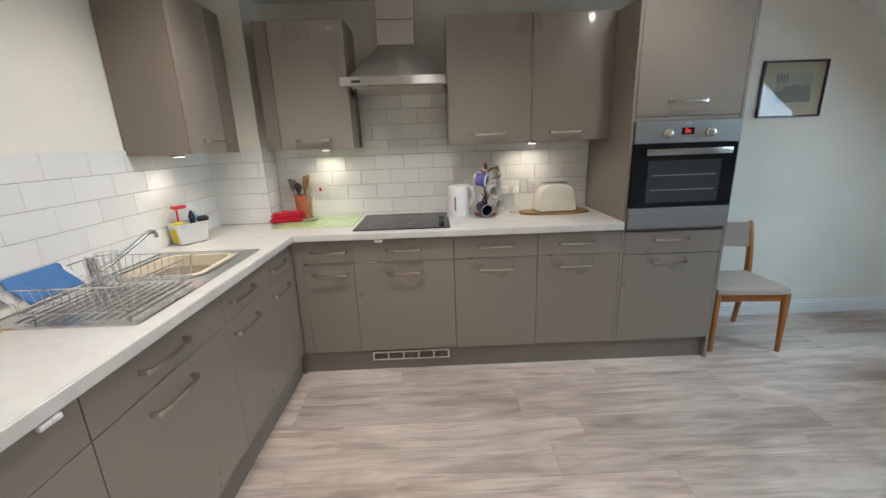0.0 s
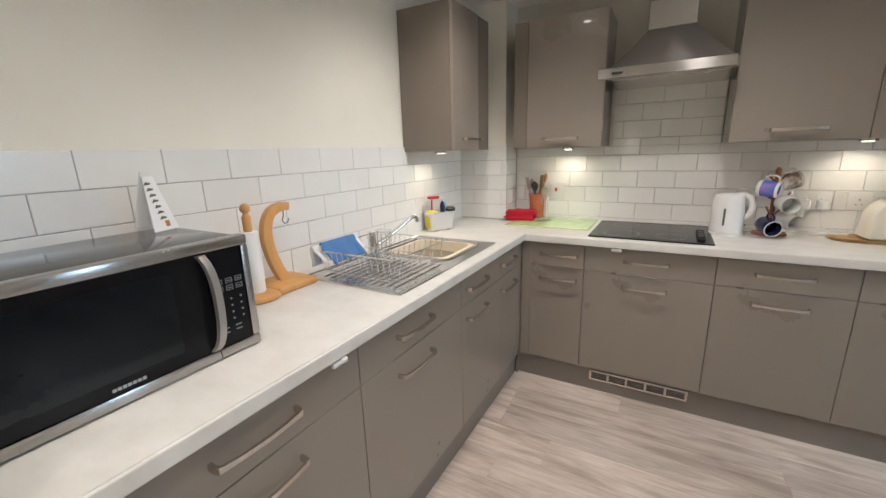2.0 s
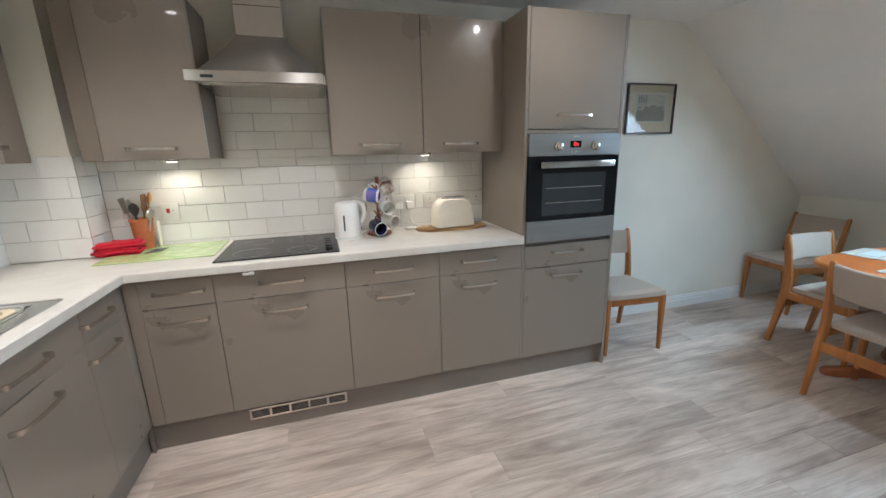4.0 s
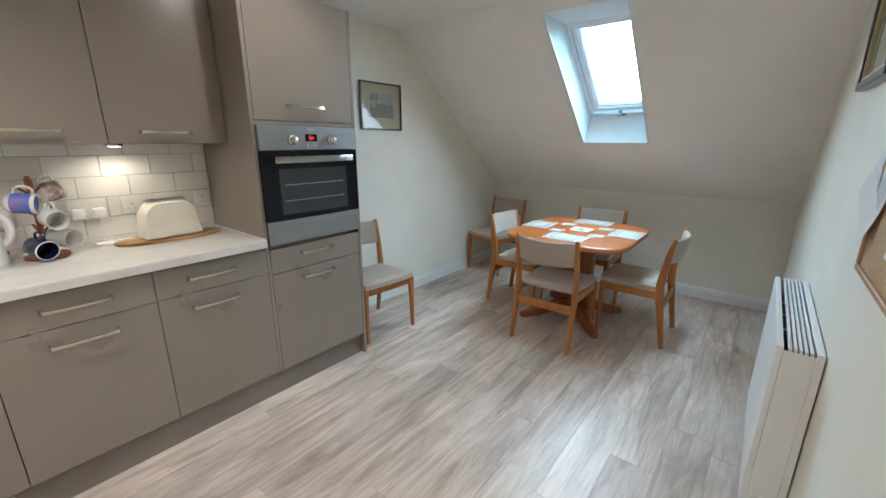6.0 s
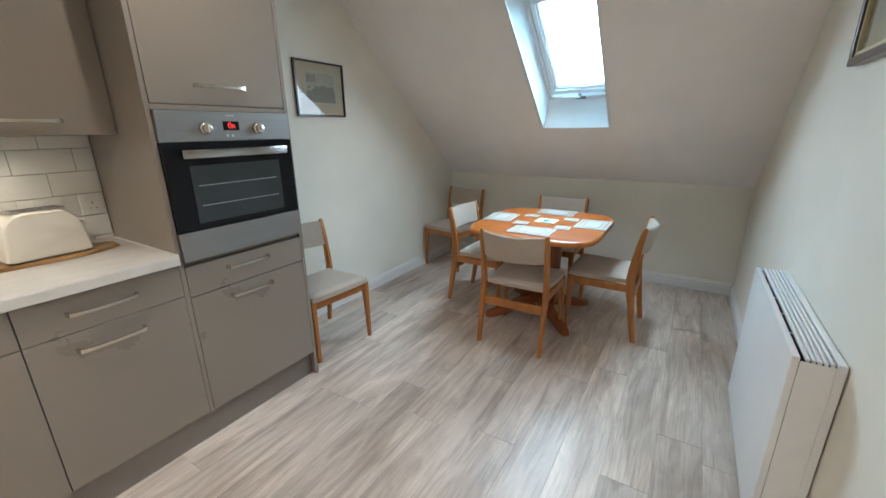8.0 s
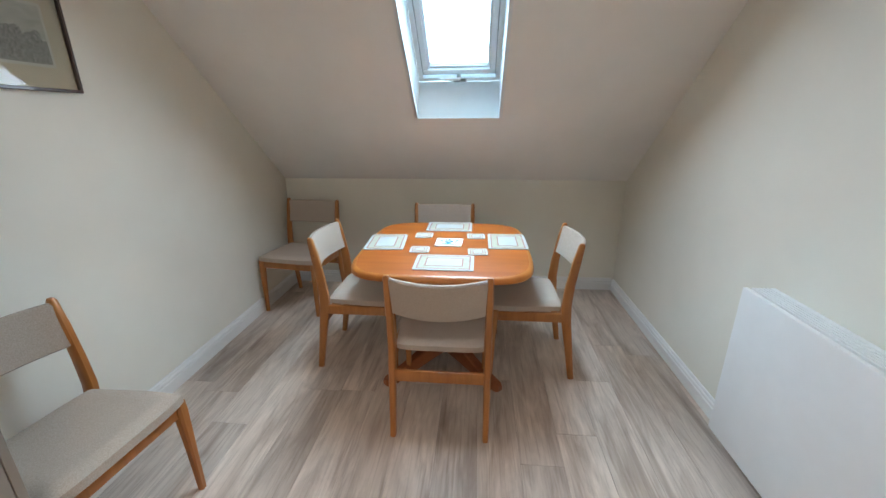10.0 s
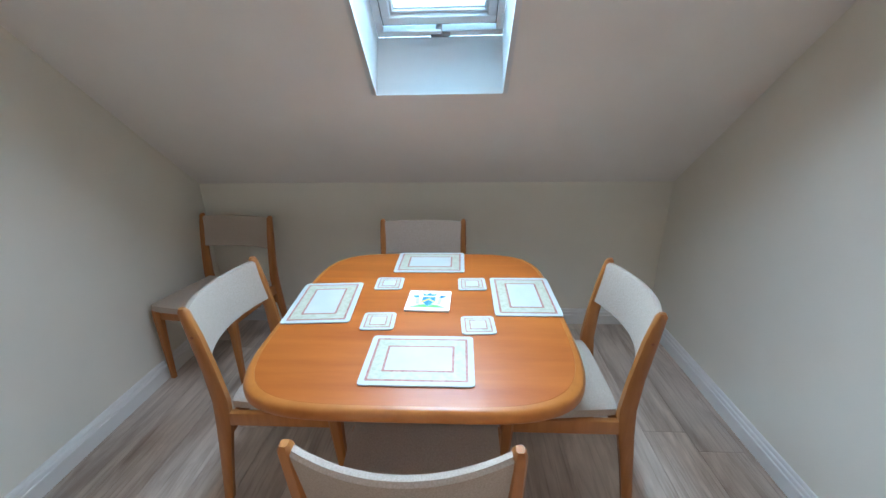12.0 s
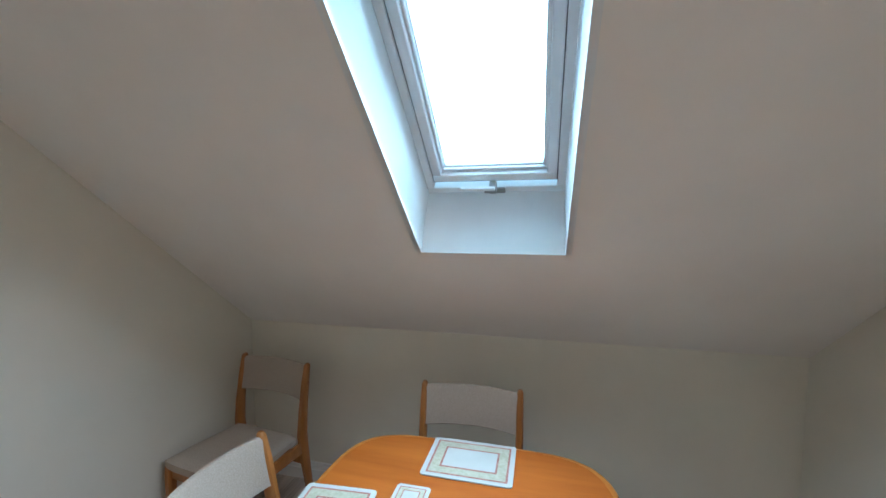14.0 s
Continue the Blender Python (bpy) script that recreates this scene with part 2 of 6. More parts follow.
def part(name, bm, material, parent=None, label="", smooth=False, recalc=True):
    root = parent
    while root is not None and root.parent is not None:
        root = root.parent
    if root in BASE:
        bmesh.ops.translate(bm, verts=bm.verts, vec=-BASE[root])
    me = bpy.data.meshes.new(name)
    if recalc:
        bmesh.ops.recalc_face_normals(bm, faces=bm.faces)
    bm.to_mesh(me)
    bm.free()
    for m in material if isinstance(material, (list, tuple)) else [material]:
        me.materials.append(m)
    if smooth:
        for p in me.polygons:
            p.use_smooth = True
        me.set_sharp_from_angle(angle=radians(40))
    ob = new(name, me)
    if parent is not None:
        ob.parent = parent
    if label:
        ob["label"] = label
    return ob


def structure(name, bm, material, label="", category="", smooth=False):
    return tagged(part(name, bm, material, None, "", smooth), label or name.replace("_", " "), category or name.split("_")[0], kind="structure")


def join(bm, src, m=None):
    if m is not None:
        bmesh.ops.transform(src, matrix=m, verts=src.verts)
    me = bpy.data.meshes.new("tmp")
    src.to_mesh(me)
    src.free()
    bm.from_mesh(me)
    bpy.data.meshes.remove(me)
    return bm


def box(x0, x1, y0, y1, z0, z1, bevel=0.0, segs=2, m=None, bm=None):
    b = bmesh.new()
    bmesh.ops.create_cube(b, size=1)
    for v in b.verts:
        v.co = Vector((x0 + (v.co.x + 0.5) * (x1 - x0), y0 + (v.co.y + 0.5) * (y1 - y0), z0 + (v.co.z + 0.5) * (z1 - z0)))
    if bevel:
        bmesh.ops.bevel(b, geom=list(b.edges), offset=bevel, segments=segs, affect="EDGES", profile=0.5)
    if m is not None:
        bmesh.ops.transform(b, matrix=m, verts=b.verts)
    return b if bm is None else join(bm, b)


def prism(points, depth, bevel=0.0, segs=2, m=None, bm=None):
    """An outline in x and y, drawn up along z by depth."""
    b = bmesh.new()
    f = b.faces.new([b.verts.new((x, y, 0)) for x, y in points])
    r = bmesh.ops.extrude_face_region(b, geom=[f])
    bmesh.ops.translate(b, verts=[v for v in r["geom"] if isinstance(v, bmesh.types.BMVert)], vec=(0, 0, depth))
    if bevel:
        bmesh.ops.bevel(b, geom=[e for e in b.edges if abs(e.verts[0].co.z - e.verts[1].co.z) < 1e-6], offset=bevel, segments=segs, affect="EDGES")
    if m is not None:
        bmesh.ops.transform(b, matrix=m, verts=b.verts)
    return b if bm is None else join(bm, b)


def quad_mesh(corners, bm=None):
    b = bm or bmesh.new()
    b.faces.new([b.verts.new(c) for c in corners])
    return b


def lathe(profile, n=24, m=None, bm=None):
    """A body turned round z from (radius, height) pairs."""
    b = bmesh.new()
    rings = []
    for r, z in profile:
        rings.append([b.verts.new((max(r, 1e-4) * math.cos(2 * math.pi * i / n), max(r, 1e-4) * math.sin(2 * math.pi * i / n), z)) for i in range(n)])
    for a, c in zip(rings, rings[1:]):
        for i in range(n):
            b.faces.new((a[i], a[(i + 1) % n], c[(i + 1) % n], c[i]))
    b.faces.new(rings[0][::-1])
    b.faces.new(rings[-1])
    if m is not None:
        bmesh.ops.transform(b, matrix=m, verts=b.verts)
    return b if bm is None else join(bm, b)


def curve_through(points, k=5):
    """A smooth line through points, with k steps from each to the next."""
    p = [Vector(q) for q in points]
    out = []
    for i in range(len(p) - 1):
        a, b, c, d = p[max(i - 1, 0)], p[i], p[i + 1], p[min(i + 2, len(p) - 1)]
        for j in range(k):
            t = j / k
            out.append(0.5 * (2 * b + (c - a) * t + (2 * a - 5 * b + 4 * c - d) * t * t + (3 * b - a - 3 * c + d) * t ** 3))
    return out + [p[-1]]


def tube(points, radius, n=8, bm=None, closed=False):
    """A round bar along points; radius a number or one for each point."""
    b = bmesh.new()
    pts = [Vector(p) for p in points]
    rad = radius if isinstance(radius, (list, tuple)) else [radius] * len(pts)
    rings, up = [], None
    for i, p in enumerate(pts):
        d = (pts[(i + 1) % len(pts)] - pts[i - 1]) if closed else (pts[min(i + 1, len(pts) - 1)] - pts[max(i - 1, 0)])
        d.normalize()
        if up is None:
            up = d.orthogonal().normalized()
        up = (up - d * up.dot(d)).normalized()
        side = d.cross(up)
        rings.append([b.verts.new(p + rad[i] * (math.cos(2 * math.pi * k / n) * up + math.sin(2 * math.pi * k / n) * side)) for k in range(n)])
    pairs = list(zip(rings, rings[1:])) + ([(rings[-1], rings[0])] if closed else [])
    for a, c in pairs:
        for k in range(n):
            b.faces.new((a[k], a[(k + 1) % n], c[(k + 1) % n], c[k]))
    if not closed:
        b.faces.new(rings[0][::-1])
        b.faces.new(rings[-1])
    return b if bm is None else join(bm, b)


def sweep(sections, bm=None):
    """A skin over equal rings of points, closed at both ends."""
    b = bmesh.new()
    rings = [[b.verts.new(p) for p in s] for s in sections]
    k = len(rings[0])
    for a, c in zip(rings, rings[1:]):
        for i in range(k):
            b.faces.new((a[i], a[(i + 1) % k], c[(i + 1) % k], c[i]))
    b.faces.new(rings[0][::-1])
    b.faces.new(rings[-1])
    return b if bm is None else join(bm, b)


# ==== structure ====
def build_shell():
    t = 0.12
    # back wall follows the sloping ceiling at its end
    out = [(-t, -0.05), (KNEE_X + 0.3, -0.05), (KNEE_X + 0.3, slope_z(KNEE_X) + 0.02), (5.253 - (CEILING + 0.05 - 1.405) / SLOPE + 0.3, CEILING + 0.1), (-t, CEILING + 0.1)]
    rot = Matrix(((1, 0, 0, 0), (0, 0, -1, 0), (0, 1, 0, 0), (0, 0, 0, 1)))
    b = prism(out, t)
    bmesh.ops.transform(b, matrix=Matrix.Translation((0, t, 0)) @ rot, verts=b.verts)
    structure("wall_back", b, M["wall"], "cream painted plaster wall behind the kitchen", "wall")
    out2 = [(2.2, -0.05)] + out[1:4] + [(2.2, CEILING + 0.1)]
    b = prism(out2, t)
    bmesh.ops.transform(b, matrix=Matrix.Translation((0, RIGHT_Y, 0)) @ rot, verts=b.verts)
    structure("wall_radiator", b, M["wall"], "cream painted plaster wall with radiator", "wall")
    structure("wall_left", box(-t, 0, -4.1, 0, -0.05, CEILING + 0.1), M["wall"], "cream painted plaster wall above the sink", "wall")
    structure("wall_knee", box(KNEE_X, KNEE_X + t, RIGHT_Y - t, t, -0.05, slope_z(KNEE_X) + 0.02), M["wall"], "low cream knee wall under the slope", "wall")
    structure("wall_hall_end", box(-t, 2.32, -4.22, -4.1, -0.05, CEILING + 0.1), M["wall"], "plain cream wall behind the entrance", "wall")
    structure("wall_hall_side", box(2.2, 2.32, -4.1, RIGHT_Y - t, -0.05, CEILING + 0.1), M["wall"], "plain cream wall beside the entrance", "wall")
    structure("wall_hall_stub", box(0, 0.66, -4.1, -2.765, -0.05, CEILING + 0.1), M["wall"], "plain cream wall at the worktop end", "wall")
    structure("wall_pillar", box(0, 0.345, -0.2, 0, 0, CEILING), M["wall"], "boxed-in plaster column in the corner", "wall")
    # flat ceiling
    xs = 5.253 - (CEILING - 1.405) / SLOPE
    structure("ceiling", box(-t, xs, -4.2, t, CEILING, CEILING + 0.1), M["ceiling"], "flat matt painted ceiling", "ceiling")
    # sloping ceiling with the skylight's opening
    y0, y1 = -1.758, -1.230
    xa, xb = 4.283, 5.256
    b = bmesh.new()
    for (u0, u1, v0, v1) in ((xs, KNEE_X + 0.01, RIGHT_Y - t, y0), (xs, KNEE_X + 0.01, y1, t), (xs, xa, y0, y1), (xb, KNEE_X + 0.01, y0, y1)):
        quad_mesh([(u0, v0, slope_z(u0)), (u1, v0, slope_z(u1)), (u1, v1, slope_z(u1)), (u0, v1, slope_z(u0))], b)
    bmesh.ops.remove_doubles(b, verts=b.verts, dist=1e-4)
    r = bmesh.ops.extrude_face_region(b, geom=list(b.faces))
    up = -NORMAL * 0.045
    bmesh.ops.translate(b, verts=[v for v in r["geom"] if isinstance(v, bmesh.types.BMVert)], vec=up)
    structure("ceiling_slope", b, M["ceiling"], "sloping matt painted attic ceiling", "ceiling")
    return xs


XS = build_shell()


def build_skylight():
    y0, y1 = -1.756, -1.232
    win = tagged(new("window_1"), "white roof window in the sloping ceiling, closed", "window", kind="structure")
    a0, a1 = Vector((5.2545, 0, slope_z(5.2545))), Vector((5.372, 0, 1.634))
    c0, c1 = Vector((4.285, 0, slope_z(4.285))), Vector((4.66, 0, 2.238))
    th = 0.02

    def slab(p, q, name, outward):
        b = bmesh.new()
        vs = []
        for o in (Vector((0, 0, 0)), outward * th):
            vs.append([b.verts.new((s.x + o.x, y, s.z + o.z)) for s, y in ((p, y0), (q, y0), (q, y1), (p, y1))])
        b.faces.new(vs[0])
        b.faces.new(vs[1][::-1])
        for i in range(4):
            b.faces.new((vs[0][i], vs[0][(i + 1) % 4], vs[1][(i + 1) % 4], vs[1][i]))
        part(name, b, M["reveal"], win, "white painted window reveal")

    slab(a0, a1, "window_sill", Vector((0.7, 0, -0.5)))
    slab(c0, c1, "window_head", Vector((0, 0, 1)))
    for y, s in ((y0, -1), (y1, 1)):
        b = bmesh.new()
        vs = [[b.verts.new((p.x, y + s * k, p.z)) for p in (a0, a1, c1, c0)] for k in (0.0, th)]
        b.faces.new(vs[0])
        b.faces.new(vs[1][::-1])
        for i in range(4):
            b.faces.new((vs[0][i], vs[0][(i + 1) % 4], vs[1][(i + 1) % 4], vs[1][i]))
        part("window_cheek", b, M["reveal"], win, "white painted window reveal")
    # frame and sash lie in the plane through a1 and c1
    along = (c1 - a1).normalized()
    out = Vector((-along.z, 0, along.x))
    if out.z < 0:
        out = -out
    length = (c1 - a1).length
    basis = Matrix((Vector((0, -1, 0)), along, out)).transposed().to_4x4()
    basis.translation = Vector((a1.x, y1, a1.z))
    w = y1 - y0

    def ring(name, u0, u1, v0, v1, wide, d0, d1, material, bevel=0.003):
        for k, (p0, p1, q0, q1) in enumerate(((u0, u1, v0, v0 + wide), (u0, u1, v1 - wide, v1), (u0, u0 + wide, v0 + wide, v1 - wide), (u1 - wide, u1, v0 + wide, v1 - wide))):
            part(name, box(p0, p1, q0, q1, d0, d1, bevel, 1, basis), material, win)

    ring("window_frame", 0.0, w, 0.0, length, 0.028, -0.002, 0.06, M["pvc"])
    ring("gasket", 0.0275, w - 0.0275, 0.0275 + 0.02, length - 0.0275, 0.004, 0.012, 0.05, M["grey_rubber"], 0)
    ring("sash", 0.031, w - 0.031, 0.052, length - 0.031, 0.034, 0.006, 0.07, M["pvc"])
    ring("glazing_bead", 0.0645, w - 0.0645, 0.0855, length - 0.0645, 0.011, 0.028, 0.07, M["pvc"])
    ring("pane_seal", 0.075, w - 0.075, 0.096, length - 0.075, 0.004, 0.045, 0.065, M["pvc"], 0)
    pane = quad_mesh([basis @ Vector(c) for c in ((0.076, 0.097, 0.055), (w - 0.076, 0.097, 0.055), (w - 0.076, length - 0.076, 0.055), (0.076, length - 0.076, 0.055))])
    pane.normal_update()
    pane.faces.ensure_lookup_table()
    if pane.faces[0].normal.z > 0:
        bmesh.ops.reverse_faces(pane, faces=pane.faces)
    p = part("pane", pane, M["glass"], win, "clear glass pane", recalc=False)
    p.visible_shadow = False
    h = part("window_handle", box(w * 0.27, w * 0.52, 0.046, 0.062, -0.042, -0.030, 0.004, 2, basis), M["pvc"], win, "white lever handle", True)
    part("handle_stem", box(w * 0.475, w * 0.525, 0.020, 0.06, -0.032, 0.004, 0.005, 2, basis), M["oven_steel"], h, "grey metal pivot", True)
    part("catch_plate", box(w * 0.43, w * 0.585, 0.004, 0.03, -0.012, -0.0025, 0.003, 2, basis), M["oven_steel"], h, "grey metal striker plate", True)
    # unseen roof shell, added so that the sky enters by the window alone
    b = bmesh.new()
    n2 = -NORMAL
    k = n2 * 0.37
    xa, xb = 3.6, 6.25
    for (u0, u1, v0, v1) in ((xa, xb, RIGHT_Y - 0.5, y0 - 0.03), (xa, xb, y1 + 0.03, 0.5)):
        quad_mesh([(u0 + k.x, v0, slope_z(u0) + k.z), (u1 + k.x, v0, slope_z(u1) + k.z), (u1 + k.x, v1, slope_z(u1) + k.z), (u0 + k.x, v1, slope_z(u0) + k.z)], b)
    for (u0, u1) in ((xa, 4.40), (5.36, xb)):
        quad_mesh([(u0 + k.x, y0 - 0.03, slope_z(u0) + k.z), (u1 + k.x, y0 - 0.03, slope_z(u1) + k.z), (u1 + k.x, y1 + 0.03, slope_z(u1) + k.z), (u0 + k.x, y1 + 0.03, slope_z(u0) + k.z)], b)
    r = bmesh.ops.extrude_face_region(b, geom=list(b.faces))
    bmesh.ops.translate(b, verts=[v for v in r["geom"] if isinstance(v, bmesh.types.BMVert)], vec=n2 * 0.03)
    structure("roof", b, M["plinth"], "unseen roof shell added to block sky round the window", "roof")


build_skylight()
cloud = bpy.data.materials.new("overcast_cloud")
cloud.use_nodes = True
node = cloud.node_tree.nodes["Principled BSDF"]
node.inputs["Base Color"].default_value = (0, 0, 0, 1)
node.inputs["Emission Color"].default_value, node.inputs["Emission Strength"].default_value = (0.46, 0.84, 1.0, 1), 15.0
up = -NORMAL * 60
structure("backdrop", box(-60, 60, -60, 60, 0, 0.5, 0, 1, Matrix.Translation(Vector((5, -1.5, 2)) + up) @ Vector((0, 0, 1)).rotation_difference(NORMAL).to_matrix().to_4x4()), cloud, "plain white overcast sky above the roof", "sky")


def skirting(name, x0, y0, x1, y1, nx, ny, tall=1.0):
    """A moulded board along a wall, with its stepped top."""
    prof = [(0, 0), (0.018, 0), (0.018, 0.064), (0.013, 0.067), (0.013, 0.072), (0.0165, 0.076), (0.015, 0.086), (0.009, 0.090), (0.009, 0.095), (0.006, 0.104), (0, 0.105)]
    secs = [[(x + nx * d, y + ny * d, z * tall) for d, z in prof] for x, y in ((x0, y0), (x1, y1))]
    structure(name, sweep(secs), M["skirting"], "white moulded skirting board", "baseboard")


skirting("baseboard_back", 3.19, -0.001, KNEE_X - 0.001, -0.001, 0, -1)
skirting("baseboard_knee", KNEE_X - 0.001, -0.02, KNEE_X - 0.001, RIGHT_Y + 0.02, -1, 0)
skirting("baseboard_radiator", 2.2, RIGHT_Y + 0.001, KNEE_X - 0.001, RIGHT_Y + 0.001, 0, 1, 0.93)


# ==== kitchen units ====
def handle(parent, cx, cy, cz, along, out, length=0.205):
    """A flat bow handle: a strap with a foot at either end. along, out: unit directions."""
    a, o = Vector(along), Vector(out)
    u = a.cross(o)
    c = Vector((cx, cy, cz))
    h = length / 2
    prof = [(-h, 0.0), (-h + 0.001, 0.020), (-h + 0.004, 0.027), (-h + 0.012, 0.0290), (-h * 0.5, 0.0335), (0, 0.036), (h * 0.5, 0.0335), (h - 0.012, 0.0290), (h - 0.004, 0.027), (h - 0.001, 0.020), (h, 0.0)]
    secs = []
    for i, (s, d) in enumerate(prof):
        p0, p1 = prof[max(i - 1, 0)], prof[min(i + 1, len(prof) - 1)]
        t = Vector((p1[0] - p0[0], p1[1] - p0[1]))
        t.normalize()
        nrm = Vector((-t.y, t.x)) * 0.0042
        wide = 0.0052 if 4 <= i <= 6 else (0.0065 if i in (3, 7) else 0.0082)
        secs.append([c + a * (s + e * nrm.x) + o * (d + e * nrm.y) + u * (f * wide) for e, f in ((1, 1), (1, -1), (-1, -1), (-1, 1))])
    return part("handle", sweep(secs), M["nickel"], parent, "satin nickel bow handle", True)


def front(name, parent, x0, x1, z0, z1, material=None, axis="y", plane=-0.60):
    """A slab front 18 mm thick, on the back run (axis y) or on the left run (axis x)."""
    g = 0.0015
    if axis == "y":
        b = box(x0 + g, x1 - g, plane, plane + 0.018, z0 + g, z1 - g, 0.0012, 1)
    else:
        b = box(plane - 0.018, plane, x0 + g, x1 - g, z0 + g, z1 - g, 0.0012, 1)
    return part(name, b, material or M["cabinet"], parent)


DZ0, DZ1, DZ2 = 0.150, 0.738, 0.876


def base_unit(a0, a1, axis, label, handle_at=None, handles=True):
    mid = (a0 + a1) / 2 if handle_at is None else handle_at
    if axis == "y":
        u = thing("base_cabinet", label, "kitchen cabinet", (mid, -0.3, 0.0), "base cabinets")
        part("body", box(a0 + 0.001, a1 - 0.001, -0.581, -0.02, 0.145, 0.879), M["cabinet_side"], u)
        d, w = front("drawer_front", u, a0, a1, DZ1, DZ2), front("door", u, a0, a1, DZ0, DZ1)
        if handles:
            handle(d, mid, -0.60, 0.812, (1, 0, 0), (0, -1, 0))
            handle(w, mid, -0.60, 0.672, (1, 0, 0), (0, -1, 0))
        for x in (a0 + 0.06, a1 - 0.06):
            part("leg", lathe([(0.02, 0), (0.02, 0.005), (0.014, 0.01), (0.014, 0.145)], 10, Matrix.Translation((x, -0.3, 0))), M["black_plastic"], u)
    else:
        u = thing("base_cabinet", label, "kitchen cabinet", (0.3, mid, 0.0), "base cabinets")
        part("body", box(0.02, 0.581, a0 + 0.001, a1 - 0.001, 0.145, 0.879), M["cabinet_side"], u)
        d, w = front("drawer_front", u, a0, a1, DZ1, DZ2, axis="x", plane=0.60), front("door", u, a0, a1, DZ0, DZ1, axis="x", plane=0.60)
        if handles:
            handle(d, 0.60, mid, 0.812, (0, 1, 0), (1, 0, 0))
            handle(w, 0.60, mid, 0.672, (0, 1, 0), (1, 0, 0))
        for y in (a0 + 0.06, a1 - 0.06):
            part("leg", lathe([(0.02, 0), (0.02, 0.005), (0.014, 0.01), (0.014, 0.145)], 10, Matrix.Translation((0.3, y, 0))), M["black_plastic"], u)
    return u


def child_lock(parent, c, axis):
    b = box(-0.025, 0.025, -0.006, 0.006, -0.012, 0.004, 0.004, 2)
    join(b, lathe([(0.012, -0.004), (0.012, 0.004)], 14, pose(0.012, -0.004, 0)))
    if axis == "x":
        bmesh.ops.rotate(b, verts=b.verts, matrix=Matrix.Rotation(radians(90), 3, "Z"))
    bmesh.ops.translate(b, verts=b.verts, vec=c)
    part("catch", b, M["white_plastic"], parent, "small white plastic catch on the drawer top", True)


BACK = [(0.66, 0.96), (0.96, 1.56), (1.56, 2.06), (2.06, 2.56)]
LEFT = [(-2.03, -1.385), (-1.385, -0.925), (-0.925, -0.655)]
LBL = "taupe gloss base cabinet with drawer and door under the worktop"
u = base_unit(*BACK[0], "y", "narrow taupe gloss base cabinet beside the corner", handle_at=0.822)
u = base_unit(*BACK[1], "y", "taupe gloss base cabinet under the black hob", handle_at=1.262)
child_lock(u, (1.12, -0.622, 0.874), "y")
base_unit(*BACK[2], "y", LBL)
base_unit(*BACK[3], "y", "taupe gloss base cabinet beside the tall oven unit", handle_at=2.29)
u = base_unit(-2.72, -2.03, "x", "taupe gloss appliance front under the microwave", handle_at=-2.36)
child_lock(u, (0.622, -2.125, 0.874), "x")
base_unit(*LEFT[0], "x", "wide taupe gloss base cabinet beside the sink", handle_at=-1.745)
base_unit(*LEFT[1], "x", "taupe gloss base cabinet under the sink", handle_at=-1.236)
base_unit(*LEFT[2], "x", "narrow taupe gloss base cabinet in the corner", handle_at=-0.832)
# corner posts between the two runs
post = thing("corner_post", "taupe gloss corner filler between base cabinets", "cabinet filler", (0.62, -0.62, 0))
part("panel", box(0.584, 0.6, -0.655, -0.584, 0.15, 0.876, 0.001, 1), M["cabinet"], post)
part("panel", box(0.604, 0.66, -0.6, -0.584, 0.15, 0.876, 0.001, 1), M["cabinet"], post)
part("foot", box(0.575, 0.59, -0.59, -0.575, 0, 0.15), M["plinth"], post)

pl = thing("plinth", "taupe plinth board along the base cabinets", "plinth", (1.6, -0.55, 0))
part("board", box(0.565, 3.167, -0.568, -0.552, 0.0, 0.144, 0.001, 1), M["plinth"], pl)
part("board", box(0.552, 0.568, -2.76, -0.569, 0.0, 0.144, 0.001, 1), M["plinth"], pl)
vent = thing("vent_grille", "silver slotted ventilation grille in the plinth", "vent", (1.27, -0.56, 0.07))
part("frame", box(1.02, 1.515, -0.576, -0.569, 0.066, 0.078, 0.001, 1), M["nickel"], vent)
part("frame", box(1.02, 1.515, -0.576, -0.569, 0.118, 0.130, 0.001, 1), M["nickel"], vent)
part("backing", box(1.022, 1.513, -0.5715, -0.569, 0.078, 0.118), M["dark_gap"], vent)
for i in range(6):
    x = 1.02 + i * 0.0965
    part("frame_bar", box(x, x + 0.012, -0.576, -0.569, 0.078, 0.118), M["nickel"], vent)
for r in range(4):
    part("slat", box(1.03, 1.505, -0.5745, -0.571, 0.083 + r * 0.0095, 0.0865 + r * 0.0095, 0, 1), M["plinth"], vent)


